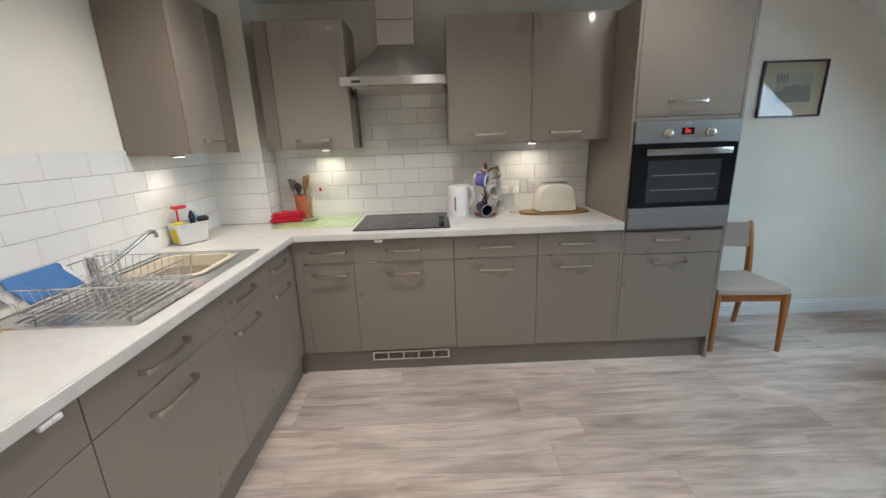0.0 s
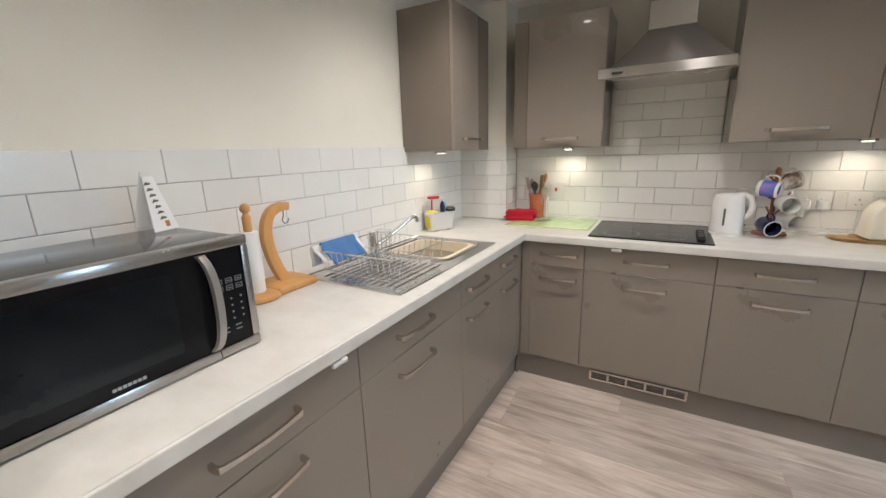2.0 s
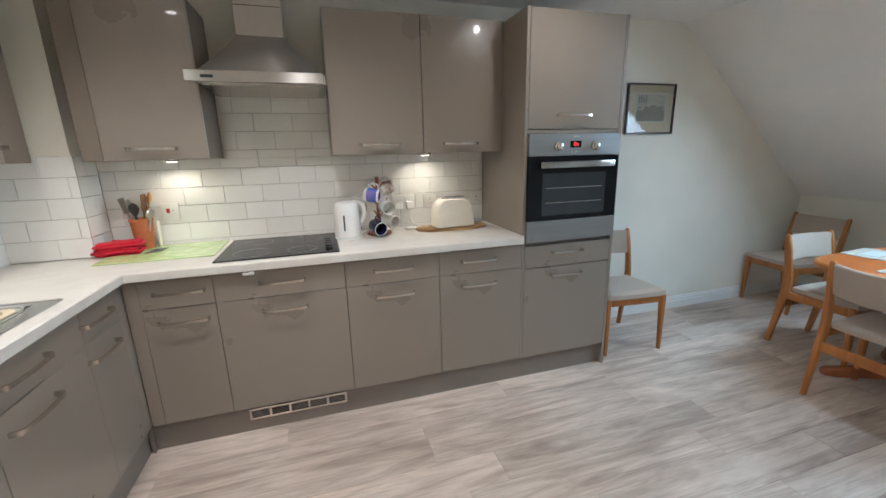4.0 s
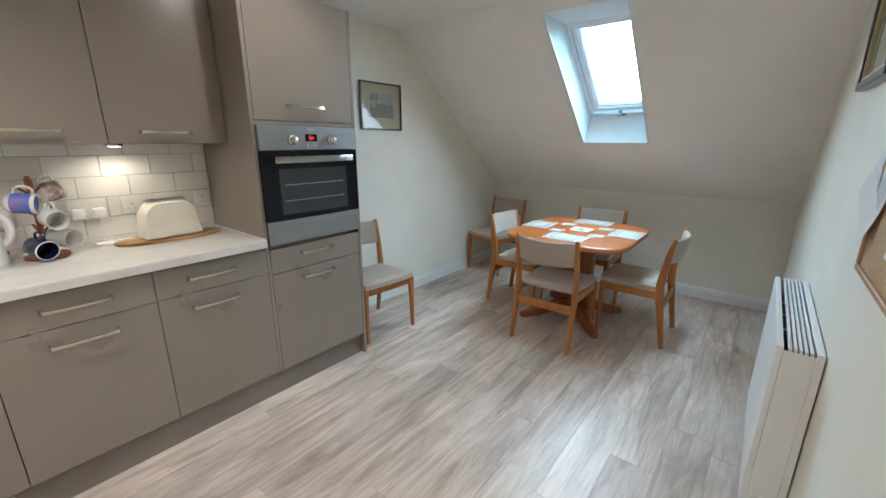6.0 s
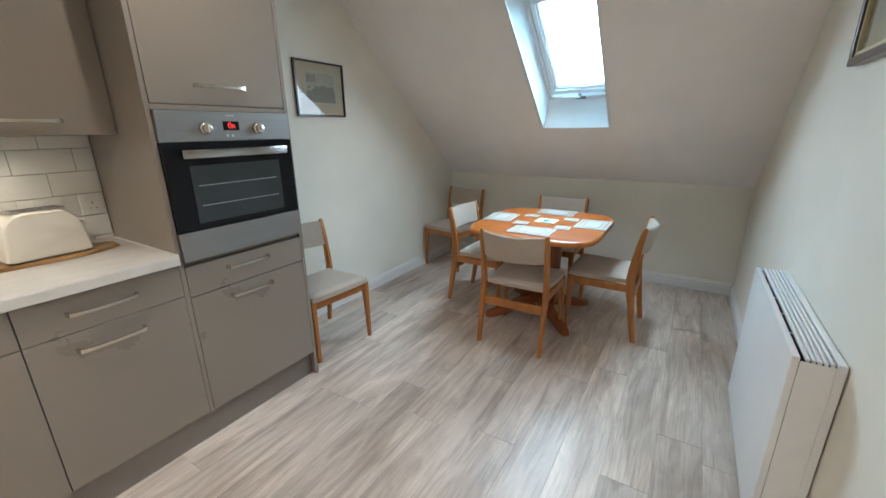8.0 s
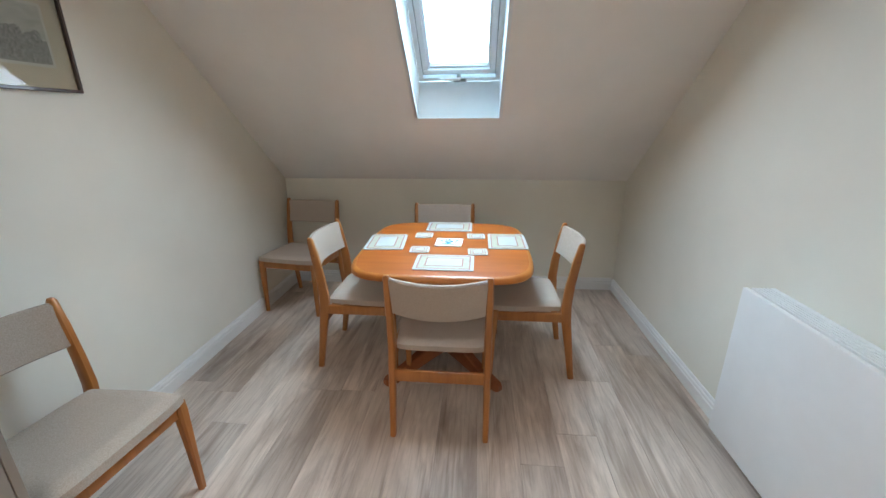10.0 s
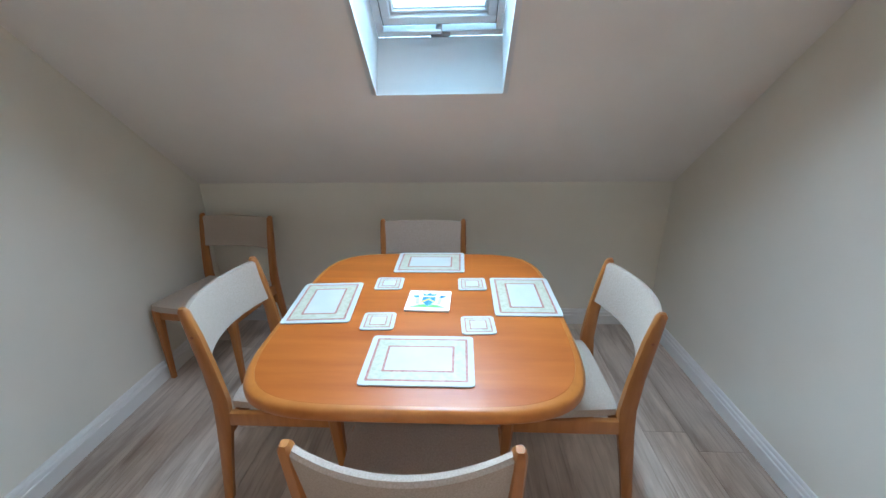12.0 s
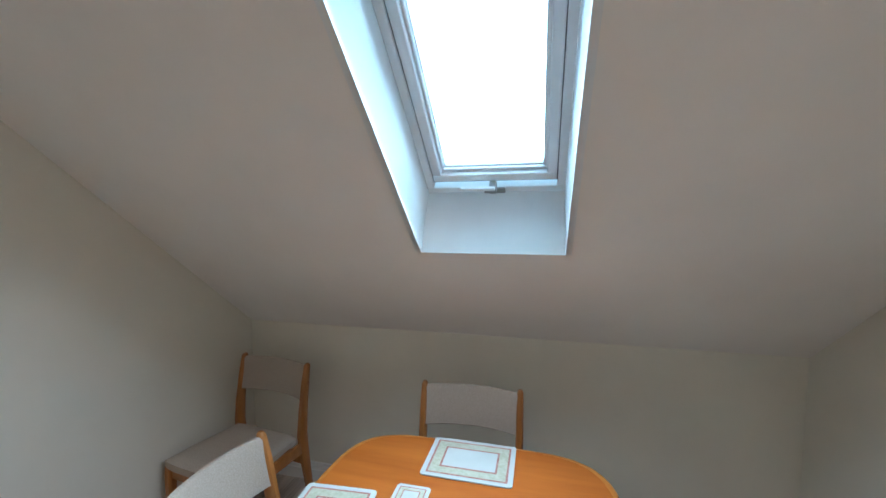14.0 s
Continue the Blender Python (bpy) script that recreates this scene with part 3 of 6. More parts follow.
def worktop():
    b = bmesh.new()
    t = 0.04
    # two arms with the cut-out for the sink between
    for x0, x1, y0, y1 in ((0.003, 0.622, -2.757, -1.745), (0.003, 0.11, -1.745, -0.935), (0.545, 0.622, -1.745, -0.935), (0.003, 0.622, -0.935, -0.622), (0.003, 0.348, -0.622, -0.203), (0.348, 0.622, -0.622, -0.003), (0.622, 2.558, -0.622, -0.003)):
        quad_mesh([(x0, y0, WORKTOP), (x1, y0, WORKTOP), (x1, y1, WORKTOP), (x0, y1, WORKTOP)], b)
    bmesh.ops.remove_doubles(b, verts=b.verts, dist=1e-5)
    r = bmesh.ops.extrude_face_region(b, geom=list(b.faces))
    bmesh.ops.translate(b, verts=[v for v in r["geom"] if isinstance(v, bmesh.types.BMVert)], vec=(0, 0, -t))
    w = thing("worktop", "pale stone-effect laminate L-shaped worktop on the cabinets", "worktop", (0.6, -0.6, WORKTOP - t))
    part("slab", b, M["worktop"], w)
    # rounded front edge strips
    part("edge", box(0.6205, 0.630, -2.757, -0.622, WORKTOP - t + 0.0, WORKTOP - 0.0005, 0.004, 3), M["worktop"], w)
    part("edge", box(0.630, 2.558, -0.630, -0.6205, WORKTOP - t + 0.0, WORKTOP - 0.0005, 0.004, 3), M["worktop"], w)
    part("sealant", tube([(0.35, -0.006, WORKTOP + 0.002), (2.556, -0.006, WORKTOP + 0.002), (2.556, -0.62, WORKTOP + 0.002)], 0.004, 6), M["white_plastic"], w)
    part("sealant", tube([(0.006, -2.75, WORKTOP + 0.002), (0.006, -0.206, WORKTOP + 0.002), (0.35, -0.206, WORKTOP + 0.002), (0.35, -0.006, WORKTOP + 0.002)], 0.004, 6), M["white_plastic"], w)


worktop()


def wall_unit(x0, x1, y0, y1, doors, axis, label, filler=None):
    """A wall cabinet on the back run (doors face -y) or the left run (doors face +x)."""
    z0, z1 = 1.397, 2.117
    u = thing("wall_cabinet", label, "kitchen cabinet", ((x0 + x1) / 2, (y0 + y1) / 2, z0), "wall cabinets")
    if axis == "y":
        part("body", box(x0, x1, y0 + 0.019, y1, z0 + 0.002, z1, 0.001, 1), M["cabinet_side"], u)
        for a0, a1, hx in doors:
            d = front("door", u, a0, a1, z0, z1, plane=y0)
            handle(d, hx, y0, z0 + 0.053, (1, 0, 0), (0, -1, 0))
        if filler:
            front("filler", u, filler[0], filler[1], z0, z1, M["cabinet_side"], plane=y0 + 0.004)
    else:
        part("body", box(x0, x1 - 0.019, y0, y1, z0 + 0.002, z1, 0.001, 1), M["cabinet_side"], u)
        for a0, a1, hy in doors:
            d = front("door", u, a0, a1, z0, z1, axis="x", plane=x1)
            handle(d, x1, hy, z0 + 0.062, (0, 1, 0), (1, 0, 0))
        if filler:
            front("filler", u, filler[0], filler[1], z0, z1, M["cabinet_side"], axis="x", plane=x1 - 0.004)
    return u


wall_unit(0.445, 0.968, -0.33, -0.003, [(0.53, 0.968, 0.735)], "y", "taupe gloss wall cabinet beside the cooker hood", (0.445, 0.53))
wall_unit(1.56, 2.558, -0.33, -0.003, [(1.56, 2.065, 1.82), (2.065, 2.558, 2.287)], "y", "double taupe gloss wall cabinet above kettle and toaster")
wall_unit(0.003, 0.33, -0.905, -0.445, [(-0.905, -0.60, -0.708)], "x", "narrow taupe gloss wall cabinet above the sink", (-0.60, -0.445))
for x, y in PUCKS:
    p = thing("puck_light", "round under-cabinet puck light, switched on", "lamp", (x, y, 1.385), "under-cabinet lights")
    part("ring", lathe([(0.033, 1.386), (0.036, 1.388), (0.036, 1.398)], 20, Matrix.Translation((x, y, 0))), M["nickel"], p)
    part("diffuser", lathe([(0.018, 1.3835), (0.024, 1.3845), (0.025, 1.3857)], 20, Matrix.Translation((x, y, 0))), M["lamp_glow"], p, "glowing diffuser")
# The fitting over the entrance is added only to go with its fill lamp.
for x, y in DOWNLIGHTS:
    p = thing("downlight", "small round recessed ceiling downlight or added fill lamp, switched on", "lamp", (x, y, CEILING), "ceiling downlights")
    part("rim", lathe([(0.045, CEILING - 0.001), (0.043, CEILING - 0.006), (0.034, CEILING - 0.007)], 24, Matrix.Translation((x, y, 0))), M["chrome"], p)
    part("bulb", lathe([(0.029, CEILING - 0.0075), (0.031, CEILING - 0.001)], 20, Matrix.Translation((x, y, 0))), M["bulb_glow"], p, "glowing lamp face")


def tall_unit():
    u = thing("oven_tower", "tall taupe gloss cabinet housing a built-in oven", "kitchen cabinet", (2.87, -0.3, 0))
    part("side_panel", box(2.56, 2.578, -0.60, -0.003, 0.145, 2.11, 0.001, 1), M["cabinet"], u)
    part("side_panel", box(3.168, 3.187, -0.60, -0.003, 0.0, 2.11, 0.001, 1), M["cabinet"], u)
    part("body", box(2.579, 3.167, -0.578, -0.003, 0.145, 0.876), M["cabinet_side"], u)
    part("body", box(2.579, 3.167, -0.578, -0.003, 1.49, 2.108), M["cabinet_side"], u)
    part("back_panel", box(2.579, 3.167, -0.03, -0.003, 0.876, 1.49), M["dark_gap"], u)
    part("trim_strip", box(2.579, 3.167, -0.597, -0.579, 1.488, 1.508, 0.001, 1), M["cabinet"], u)
    d = front("drawer_front", u, 2.579, 3.167, 0.722, 0.858)
    handle(d, 2.857, -0.60, 0.812, (1, 0, 0), (0, -1, 0))
    d = front("door", u, 2.579, 3.167, 0.148, 0.720)
    handle(d, 2.857, -0.60, 0.672, (1, 0, 0), (0, -1, 0))
    d = front("door", u, 2.579, 3.167, 1.510, 2.108)
    handle(d, 2.857, -0.60, 1.584, (1, 0, 0), (0, -1, 0))
    for x in (2.6, 3.1):
        part("leg", lathe([(0.02, 0), (0.02, 0.005), (0.014, 0.01), (0.014, 0.145)], 10, Matrix.Translation((x, -0.3, 0))), M["black_plastic"], u)


tall_unit()


def text_on(parent, name, body, size, m, material, depth=0.0005):
    cu = bpy.data.curves.new(name, "FONT")
    cu.body, cu.size, cu.extrude, cu.align_x, cu.align_y = body, size, depth, "CENTER", "CENTER"
    tmp = bpy.data.objects.new(name, cu)
    scene.collection.objects.link(tmp)
    dg = bpy.context.evaluated_depsgraph_get()
    me = bpy.data.meshes.new_from_object(tmp.evaluated_get(dg))
    bpy.data.objects.remove(tmp)
    b = bmesh.new()
    b.from_mesh(me)
    bpy.data.meshes.remove(me)
    bmesh.ops.transform(b, matrix=m, verts=b.verts)
    return part(name, b, material, parent)


def oven():
    o = thing("oven", "built-in stainless steel and black glass electric oven, closed", "oven", (2.873, -0.35, 0.879))
    x0, x1 = 2.579, 3.167
    part("body", box(x0 + 0.01, x1 - 0.01, -0.597, -0.1, 0.879, 1.484), M["black_plastic"], o)
    p = part("control_panel", box(x0, x1, -0.618, -0.598, 1.367, 1.486, 0.002, 2), M["oven_steel"], o, "brushed steel control panel")
    d = part("door", box(x0, x1, -0.620, -0.598, 1.008, 1.363, 0.002, 2), M["black_glass"], o, "black glass oven door")
    part("window", box(2.667, 3.085, -0.6212, -0.6195, 1.035, 1.272, 0.0004, 1), M["oven_window"], d, "dark see-through door window")
    for z in (1.105, 1.188):
        part("rack_bar", box(2.69, 3.06, -0.6222, -0.6208, z, z + 0.0035), M["oven_steel"], d, "oven shelf seen behind glass")
    part("lower_panel", box(x0, x1, -0.618, -0.598, 0.882, 1.004, 0.002, 2), M["oven_steel"], o, "brushed steel lower panel")
    b = box(2.633, 3.112, -0.662, -0.650, 1.302, 1.337, 0.004, 2)
    for x in (2.655, 3.09):
        box(x - 0.012, x + 0.012, -0.652, -0.619, 1.308, 1.331, 0.003, 1, bm=b)
    part("handle", b, M["steel_x"], d, "flat steel bar handle", True)
    for x in (2.757, 2.995):
        k = part("knob", lathe([(0.026, 0), (0.024, 0.014), (0.019, 0.018), (0.018, 0.03), (0.015, 0.032)], 24, Matrix.Translation((x, -0.618, 1.418)) @ pose(0, 0, 0, 90)), M["nickel"], p, "satin metal rotary knob", True)
        part("grip", box(x - 0.004, x + 0.004, -0.656, -0.648, 1.40, 1.436, 0.002, 1), M["chrome"], k)
    s = part("display", box(2.836, 2.908, -0.6195, -0.6175, 1.410, 1.447, 0.0005, 1), M["black_glass"], p, "small black display with red digits")
    text_on(s, "digits", "0n", 0.034, Matrix.Translation((2.873, -0.6205, 1.429)) @ pose(0, 0, 0, 90), M["red_led"])
    for x in (2.848, 2.872, 2.896):
        part("button", lathe([(0.005, 0), (0.0045, 0.003)], 12, Matrix.Translation((x, -0.618, 1.388)) @ pose(0, 0, 0, 90)), M["chrome"], p)
    part("badge", box(2.855, 2.891, -0.6188, -0.6178, 1.468, 1.474), M["ink"], p)


oven()


def hood():
    h = thing("cooker_hood", "stainless steel chimney cooker hood on the tiled wall", "cooker hood", (1.26, -0.24, 1.71))
    x0, x1, yf, z0, z1 = 0.985, 1.552, -0.48, 1.728, 1.772
    part("rim", box(x0, x1, yf, -0.004, z0, z1, 0.002, 1), M["steel_x"], h)
    part("visor", box(x0 - 0.03, x1 - 0.01, yf - 0.012, yf - 0.001, z0 + 0.004, z1 + 0.008, 0.002, 1), M["steel_x"], h, "steel front rail")
    part("badge", box(x0 + 0.035, x0 + 0.085, yf - 0.0135, yf - 0.012, z0 + 0.02, z0 + 0.032), M["black_plastic"], h)
    secs = []
    n = 10
    for i in range(n + 1):
        t = i / n
        s = (1 - t) ** 1.12
        xa, xb = 1.152 + (x0 + 0.008 - 1.152) * s, 1.372 + (x1 - 0.008 - 1.372) * s
        ya = -0.255 + (yf + 0.008 + 0.255) * s
        z = z1 + (1.985 - z1) * t
        secs.append([(xa, ya, z), (xb, ya, z), (xb, -0.004, z), (xa, -0.004, z)])
    part("canopy", sweep(secs), M["steel"], h, "flared steel canopy", True)
    part("chimney", box(1.152, 1.372, -0.255, -0.004, 1.986, CEILING - 0.002, 0.002, 1), M["steel"], h, "steel chimney duct cover")
    part("filter", box(x0 + 0.03, x1 - 0.03, yf + 0.03, -0.06, z0 - 0.004, z0 + 0.001, 0.001, 1), M["nickel"], h, "metal grease filter")
    for x in (1.10, 1.43):
        part("hood_lamp", lathe([(0.025, z0 - 0.006), (0.025, z0 - 0.003)], 16, Matrix.Translation((x, -0.4, 0))), M["nickel"], h)
    part("seam", box(1.155, 1.369, -0.2565, -0.2545, 2.12, 2.123), M["dark_gap"], h)


hood()


def hob():
    h = thing("hob", "black ceramic glass hob set in the worktop", "hob", (1.26, -0.3, WORKTOP))
    part("glass", box(0.965, 1.545, -0.572, -0.062, WORKTOP + 0.0005, WORKTOP + 0.0065, 0.002, 2), M["black_glass"], h)
    for x, y, r in ((1.12, -0.44, 0.09), (1.12, -0.18, 0.072), (1.37, -0.19, 0.09), (1.36, -0.45, 0.072)):
        part("cooking_zone", tube([(x + r * math.cos(a * math.pi / 16), y + r * math.sin(a * math.pi / 16), WORKTOP + 0.0066) for a in range(32)], 0.0008, 4, closed=True), M["ink"], h, "thin grey ring marking")
    for i in range(4):
        part("knob", lathe([(0.019, 0.0065), (0.018, 0.02), (0.015, 0.024), (0.008, 0.025)], 18, Matrix.Translation((1.495, -0.46 + i * 0.055, WORKTOP))), M["black_plastic"], h, "black control knob", True)


hob()


# ==== dining furniture ====
def chair_at(loc, turn, label):
    """A low-backed chair facing local +x; origin between the rear feet."""
    c = thing("dining_chair", label, "chair", loc, "dining chairs", world_coords=False, turn=turn)
    half = 0.213
    for s in (-1, 1):
        y = s * half
        prof = [(0.0, 0.0, 0.013, 0.016), (0.030, 0.20, 0.015, 0.020), (0.055, 0.36, 0.017, 0.026), (0.062, 0.45, 0.017, 0.026), (0.052, 0.56, 0.016, 0.023), (0.030, 0.70, 0.015, 0.020), (0.014, 0.785, 0.013, 0.015), (0.012, 0.796, 0.008, 0.009)]
        secs = []
        for u, z, w, d in prof:
            k = 0.6
            ring = [(1, k), (k, 1), (-k, 1), (-1, k), (-1, -k), (-k, -1), (k, -1), (1, -k)]
            secs.append([(u + a * d, y + b * w, z) for a, b in ring])
        part("rear_leg", sweep(secs), M["oak"], c, "", True)
        secs = []
        for u, z, w in ((0.452, 0.0, 0.012), (0.447, 0.20, 0.016), (0.440, 0.37, 0.021), (0.438, 0.408, 0.020), (0.438, 0.414, 0.013)):
            k = 0.6
            ring = [(1, k), (k, 1), (-k, 1), (-1, k), (-1, -k), (-k, -1), (k, -1), (1, -k)]
            secs.append([(u + a * w, y + b * w, z) for a, b in ring])
        part("front_leg", sweep(secs), M["oak"], c, "", True)
        part("dowel", lathe([(0.0055, -0.0005), (0.005, 0.0008)], 10, Matrix.Translation((0.030, s * (half + 0.0148), 0.70)) @ pose(0, 0, 0, -90 * s)), M["teak_dark"], c, "dark wooden plug in the post")
        part("side_rail", box(0.06, 0.44, y - 0.011, y + 0.011, 0.352, 0.405, 0.004, 2), M["oak"], c, "", True)
    part("stretcher", box(0.030, 0.048, -half + 0.01, half - 0.01, 0.272, 0.330, 0.005, 2), M["oak"], c, "", True)
    part("front_rail", box(0.428, 0.448, -half + 0.015, half - 0.015, 0.352, 0.402, 0.004, 2), M["oak"], c, "", True)
    # seat pad: slightly dished across, soft edges
    b = bmesh.new()
    nx, ny = 12, 14
    top, low = [], []
    for i in range(nx + 1):
        rt, rl = [], []
        for j in range(ny + 1):
            a, d = i / nx, j / ny * 2 - 1
            x = 0.075 + a * 0.395
            wide = 0.196 + 0.024 * min(1, a * 1.6)
            e = min(a, 1 - a) * 0.395
            f = (1 - abs(d)) * wide
            edge = min(e, f)
            rnd = 0.018 * (1 - min(1, edge / 0.022)) ** 2
            cx = abs(d) ** 6 * 0.012 * (1 if i in (0, nx) else 0)
            z = 0.452 - 0.012 * (1 - d * d) * (1 - abs(2 * a - 1) ** 3) + 0.006 * a - rnd
            rt.append(b.verts.new((x + (cx if i == 0 else -cx), d * wide, z)))
            rl.append(b.verts.new((x + (cx if i == 0 else -cx), d * wide, 0.408)))
        top.append(rt)
        low.append(rl)
    for i in range(nx):
        for j in range(ny):
            b.faces.new((top[i][j], top[i + 1][j], top[i + 1][j + 1], top[i][j + 1]))
            b.faces.new((low[i][j], low[i][j + 1], low[i + 1][j + 1], low[i + 1][j]))
    for i in range(nx):
        b.faces.new((top[i][0], low[i][0], low[i + 1][0], top[i + 1][0]))
        b.faces.new((top[i][ny], top[i + 1][ny], low[i + 1][ny], low[i][ny]))
    for j in range(ny):
        b.faces.new((top[0][j], top[0][j + 1], low[0][j + 1], low[0][j]))
        b.faces.new((top[nx][j], low[nx][j], low[nx][j + 1], top[nx][j + 1]))
    part("seat", b, M["fabric"], c, "oatmeal woven seat pad", True)
    # back pad: a band bowed backwards between the posts
    secs = []
    n = 16
    for i in range(n + 1):
        d = i / n * 2 - 1
        bow = 0.052 * (1 - d * d)
        y = d * 0.202
        z0, z1 = 0.612 - 0.008 * (1 - d * d), 0.783 - 0.006 * (1 - d * d)
        u0, u1 = 0.046 - bow, 0.015 - bow
        th = 0.013
        secs.append([(u0 + th, y, z0 + 0.006), (u0 + th * 0.4, y, z0), (u0 - th * 0.6, y, z0), (u0 - th, y, z0 + 0.008), (u1 - th, y, z1 - 0.008), (u1 - th * 0.5, y, z1), (u1 + th * 0.5, y, z1), (u1 + th, y, z1 - 0.008)])
    part("backrest", sweep(secs), M["fabric"], c, "oatmeal woven curved back pad", True)
    return c


LIGHT_CHAIR = "honey wood dining chair, oatmeal seat, "
chair = chair_at((4.026, -1.480, 0), 0, LIGHT_CHAIR + "tucked under the table")
for (x, y, a, text) in ((4.74, -0.728, -90, LIGHT_CHAIR + "at the table's side"), (4.74, -2.178, 90, LIGHT_CHAIR + "pulled out from the table"), (5.515, -1.385, 180, LIGHT_CHAIR + "between table and knee wall"),
                        (5.612, -0.315, 172, LIGHT_CHAIR + "in the corner under the slope"), (3.515, -0.094, -95, LIGHT_CHAIR + "against the wall beside the tower")):
    tagged(copy_thing(chair, pose(x, y, 0, 0, 0, a)), text)


def rounded_outline(hx, hy, p, n=64):
    pts = []
    for i in range(n):
        t = 2 * math.pi * i / n
        c, s = math.cos(t), math.sin(t)
        pts.append((math.copysign(abs(c) ** (2 / p), c) * hx, math.copysign(abs(s) ** (2 / p), s) * hy))
    return pts


TOP = 0.727


def table():
    t = thing("dining_table", "orange teak pedestal dining table with rounded square top", "table", (4.69, -1.462, 0), world_coords=False)
    rim = 0.021
    edge = ((rim, -0.036), (0.012, -0.036), (0.004, -0.033), (0.0, -0.027), (0.0, -0.016), (0.002, -0.009), (0.006, -0.004), (0.012, -0.001), (rim, 0.0))
    outline = lambda d: rounded_outline(0.498 - d, 0.458 - d, 5.0 - 12 * d, 96)
    part("tabletop", prism(outline(rim + 0.0002), 0.034, 0.0006, 1, Matrix.Translation((0, 0, TOP - 0.034))), M["teak"], t, "polished orange teak top", True)
    b = bmesh.new()
    rings = [[b.verts.new((x, y, TOP + z)) for x, y in outline(d)] for d, z in edge]
    for a, c in zip(rings, rings[1:] + rings[:1]):
        for k in range(96):
            b.faces.new((a[k], a[(k + 1) % 96], c[(k + 1) % 96], c[k]))
    part("lipping", b, M["teak_edge"], t, "paler rounded solid wood edge", True)
    part("column", box(-0.055, 0.055, -0.14, 0.14, 0.08, TOP - 0.06, 0.012, 2), M["teak_dark"], t, "", True)
    part("bearer", box(-0.33, 0.33, -0.035, 0.035, TOP - 0.068, TOP - 0.034, 0.006, 2), M["teak_dark"], t)
    part("bearer", box(-0.035, 0.035, -0.33, 0.33, TOP - 0.075, TOP - 0.034, 0.006, 2), M["teak_dark"], t)
    for a in range(4):
        ang = math.atan2(0.30 * (1 if a in (0, 1) else -1), 0.30 * (1 if a in (0, 3) else -1))
        secs = []
        for r, z0, z1, w in ((0.04, 0.06, 0.16, 0.03), (0.15, 0.045, 0.135, 0.03), (0.28, 0.02, 0.085, 0.029), (0.38, 0.0, 0.055, 0.028), (0.43, 0.0, 0.045, 0.024), (0.445, 0.004, 0.034, 0.016)):
            p = Vector((math.cos(ang) * r, math.sin(ang) * r, 0))
            q = Vector((-math.sin(ang), math.cos(ang), 0)) * w
            secs.append([p - q + Vector((0, 0, z0)), p + q + Vector((0, 0, z0)), p + q + Vector((0, 0, z1 - 0.008)), p + q * 0.7 + Vector((0, 0, z1)), p - q * 0.7 + Vector((0, 0, z1)), p - q + Vector((0, 0, z1 - 0.008))])
        part("foot", sweep(secs), M["teak_dark"], t, "", True)


table()


def rounded_rect(hx, hy, r, n=5):
    pts = []
    for cx, cy, a0 in ((hx - r, hy - r, 0), (-hx + r, hy - r, 90), (-hx + r, -hy + r, 180), (hx - r, -hy + r, 270)):
        for i in range(n + 1):
            a = radians(a0 + 90 * i / n)
            pts.append((cx + r * math.cos(a), cy + r * math.sin(a)))
    return pts


def placemat(hx, hy, loc, turn, name, label, group, bands):
    p = thing(name, label, name.replace("_", " "), loc, group, world_coords=False, turn=turn)
    part("board", prism(rounded_rect(hx, hy, 0.012), 0.004, 0.001, 2), M["mat_white"], p, "", True)
    for i, (inset, m) in enumerate(bands):
        part("printed_band", prism(rounded_rect(hx - inset, hy - inset, 0.002, 1), 0.00025, 0, 1, Matrix.Translation((0, 0, 0.004 + 0.00025 * i))), M[m], p)
    return p


BIG = [(0.016, "mat_red"), (0.0225, "mat_sage"), (0.052, "mat_red"), (0.0585, "mat_white")]
SMALL = [(0.011, "mat_red"), (0.0145, "mat_sage"), (0.0255, "mat_red"), (0.029, "mat_white")]
for x, y, a in ((4.385, -1.477, 90), (5.068, -1.456, 90), (4.705, -1.118, 4), (4.762, -1.806, 0)):
    placemat(0.145, 0.109, (x, y, TOP + 0.0004), a, "placemat", "white melamine placemat with sage and red printed border", "placemats", BIG)
for x, y, a in ((4.852, -1.316, 1), (4.852, -1.628, 2), (4.578, -1.328, 2), (4.56, -1.64, 3)):
    placemat(0.052, 0.052, (x, y, TOP + 0.0004), a, "coaster", "square white coaster with sage and red border", "coasters", SMALL)


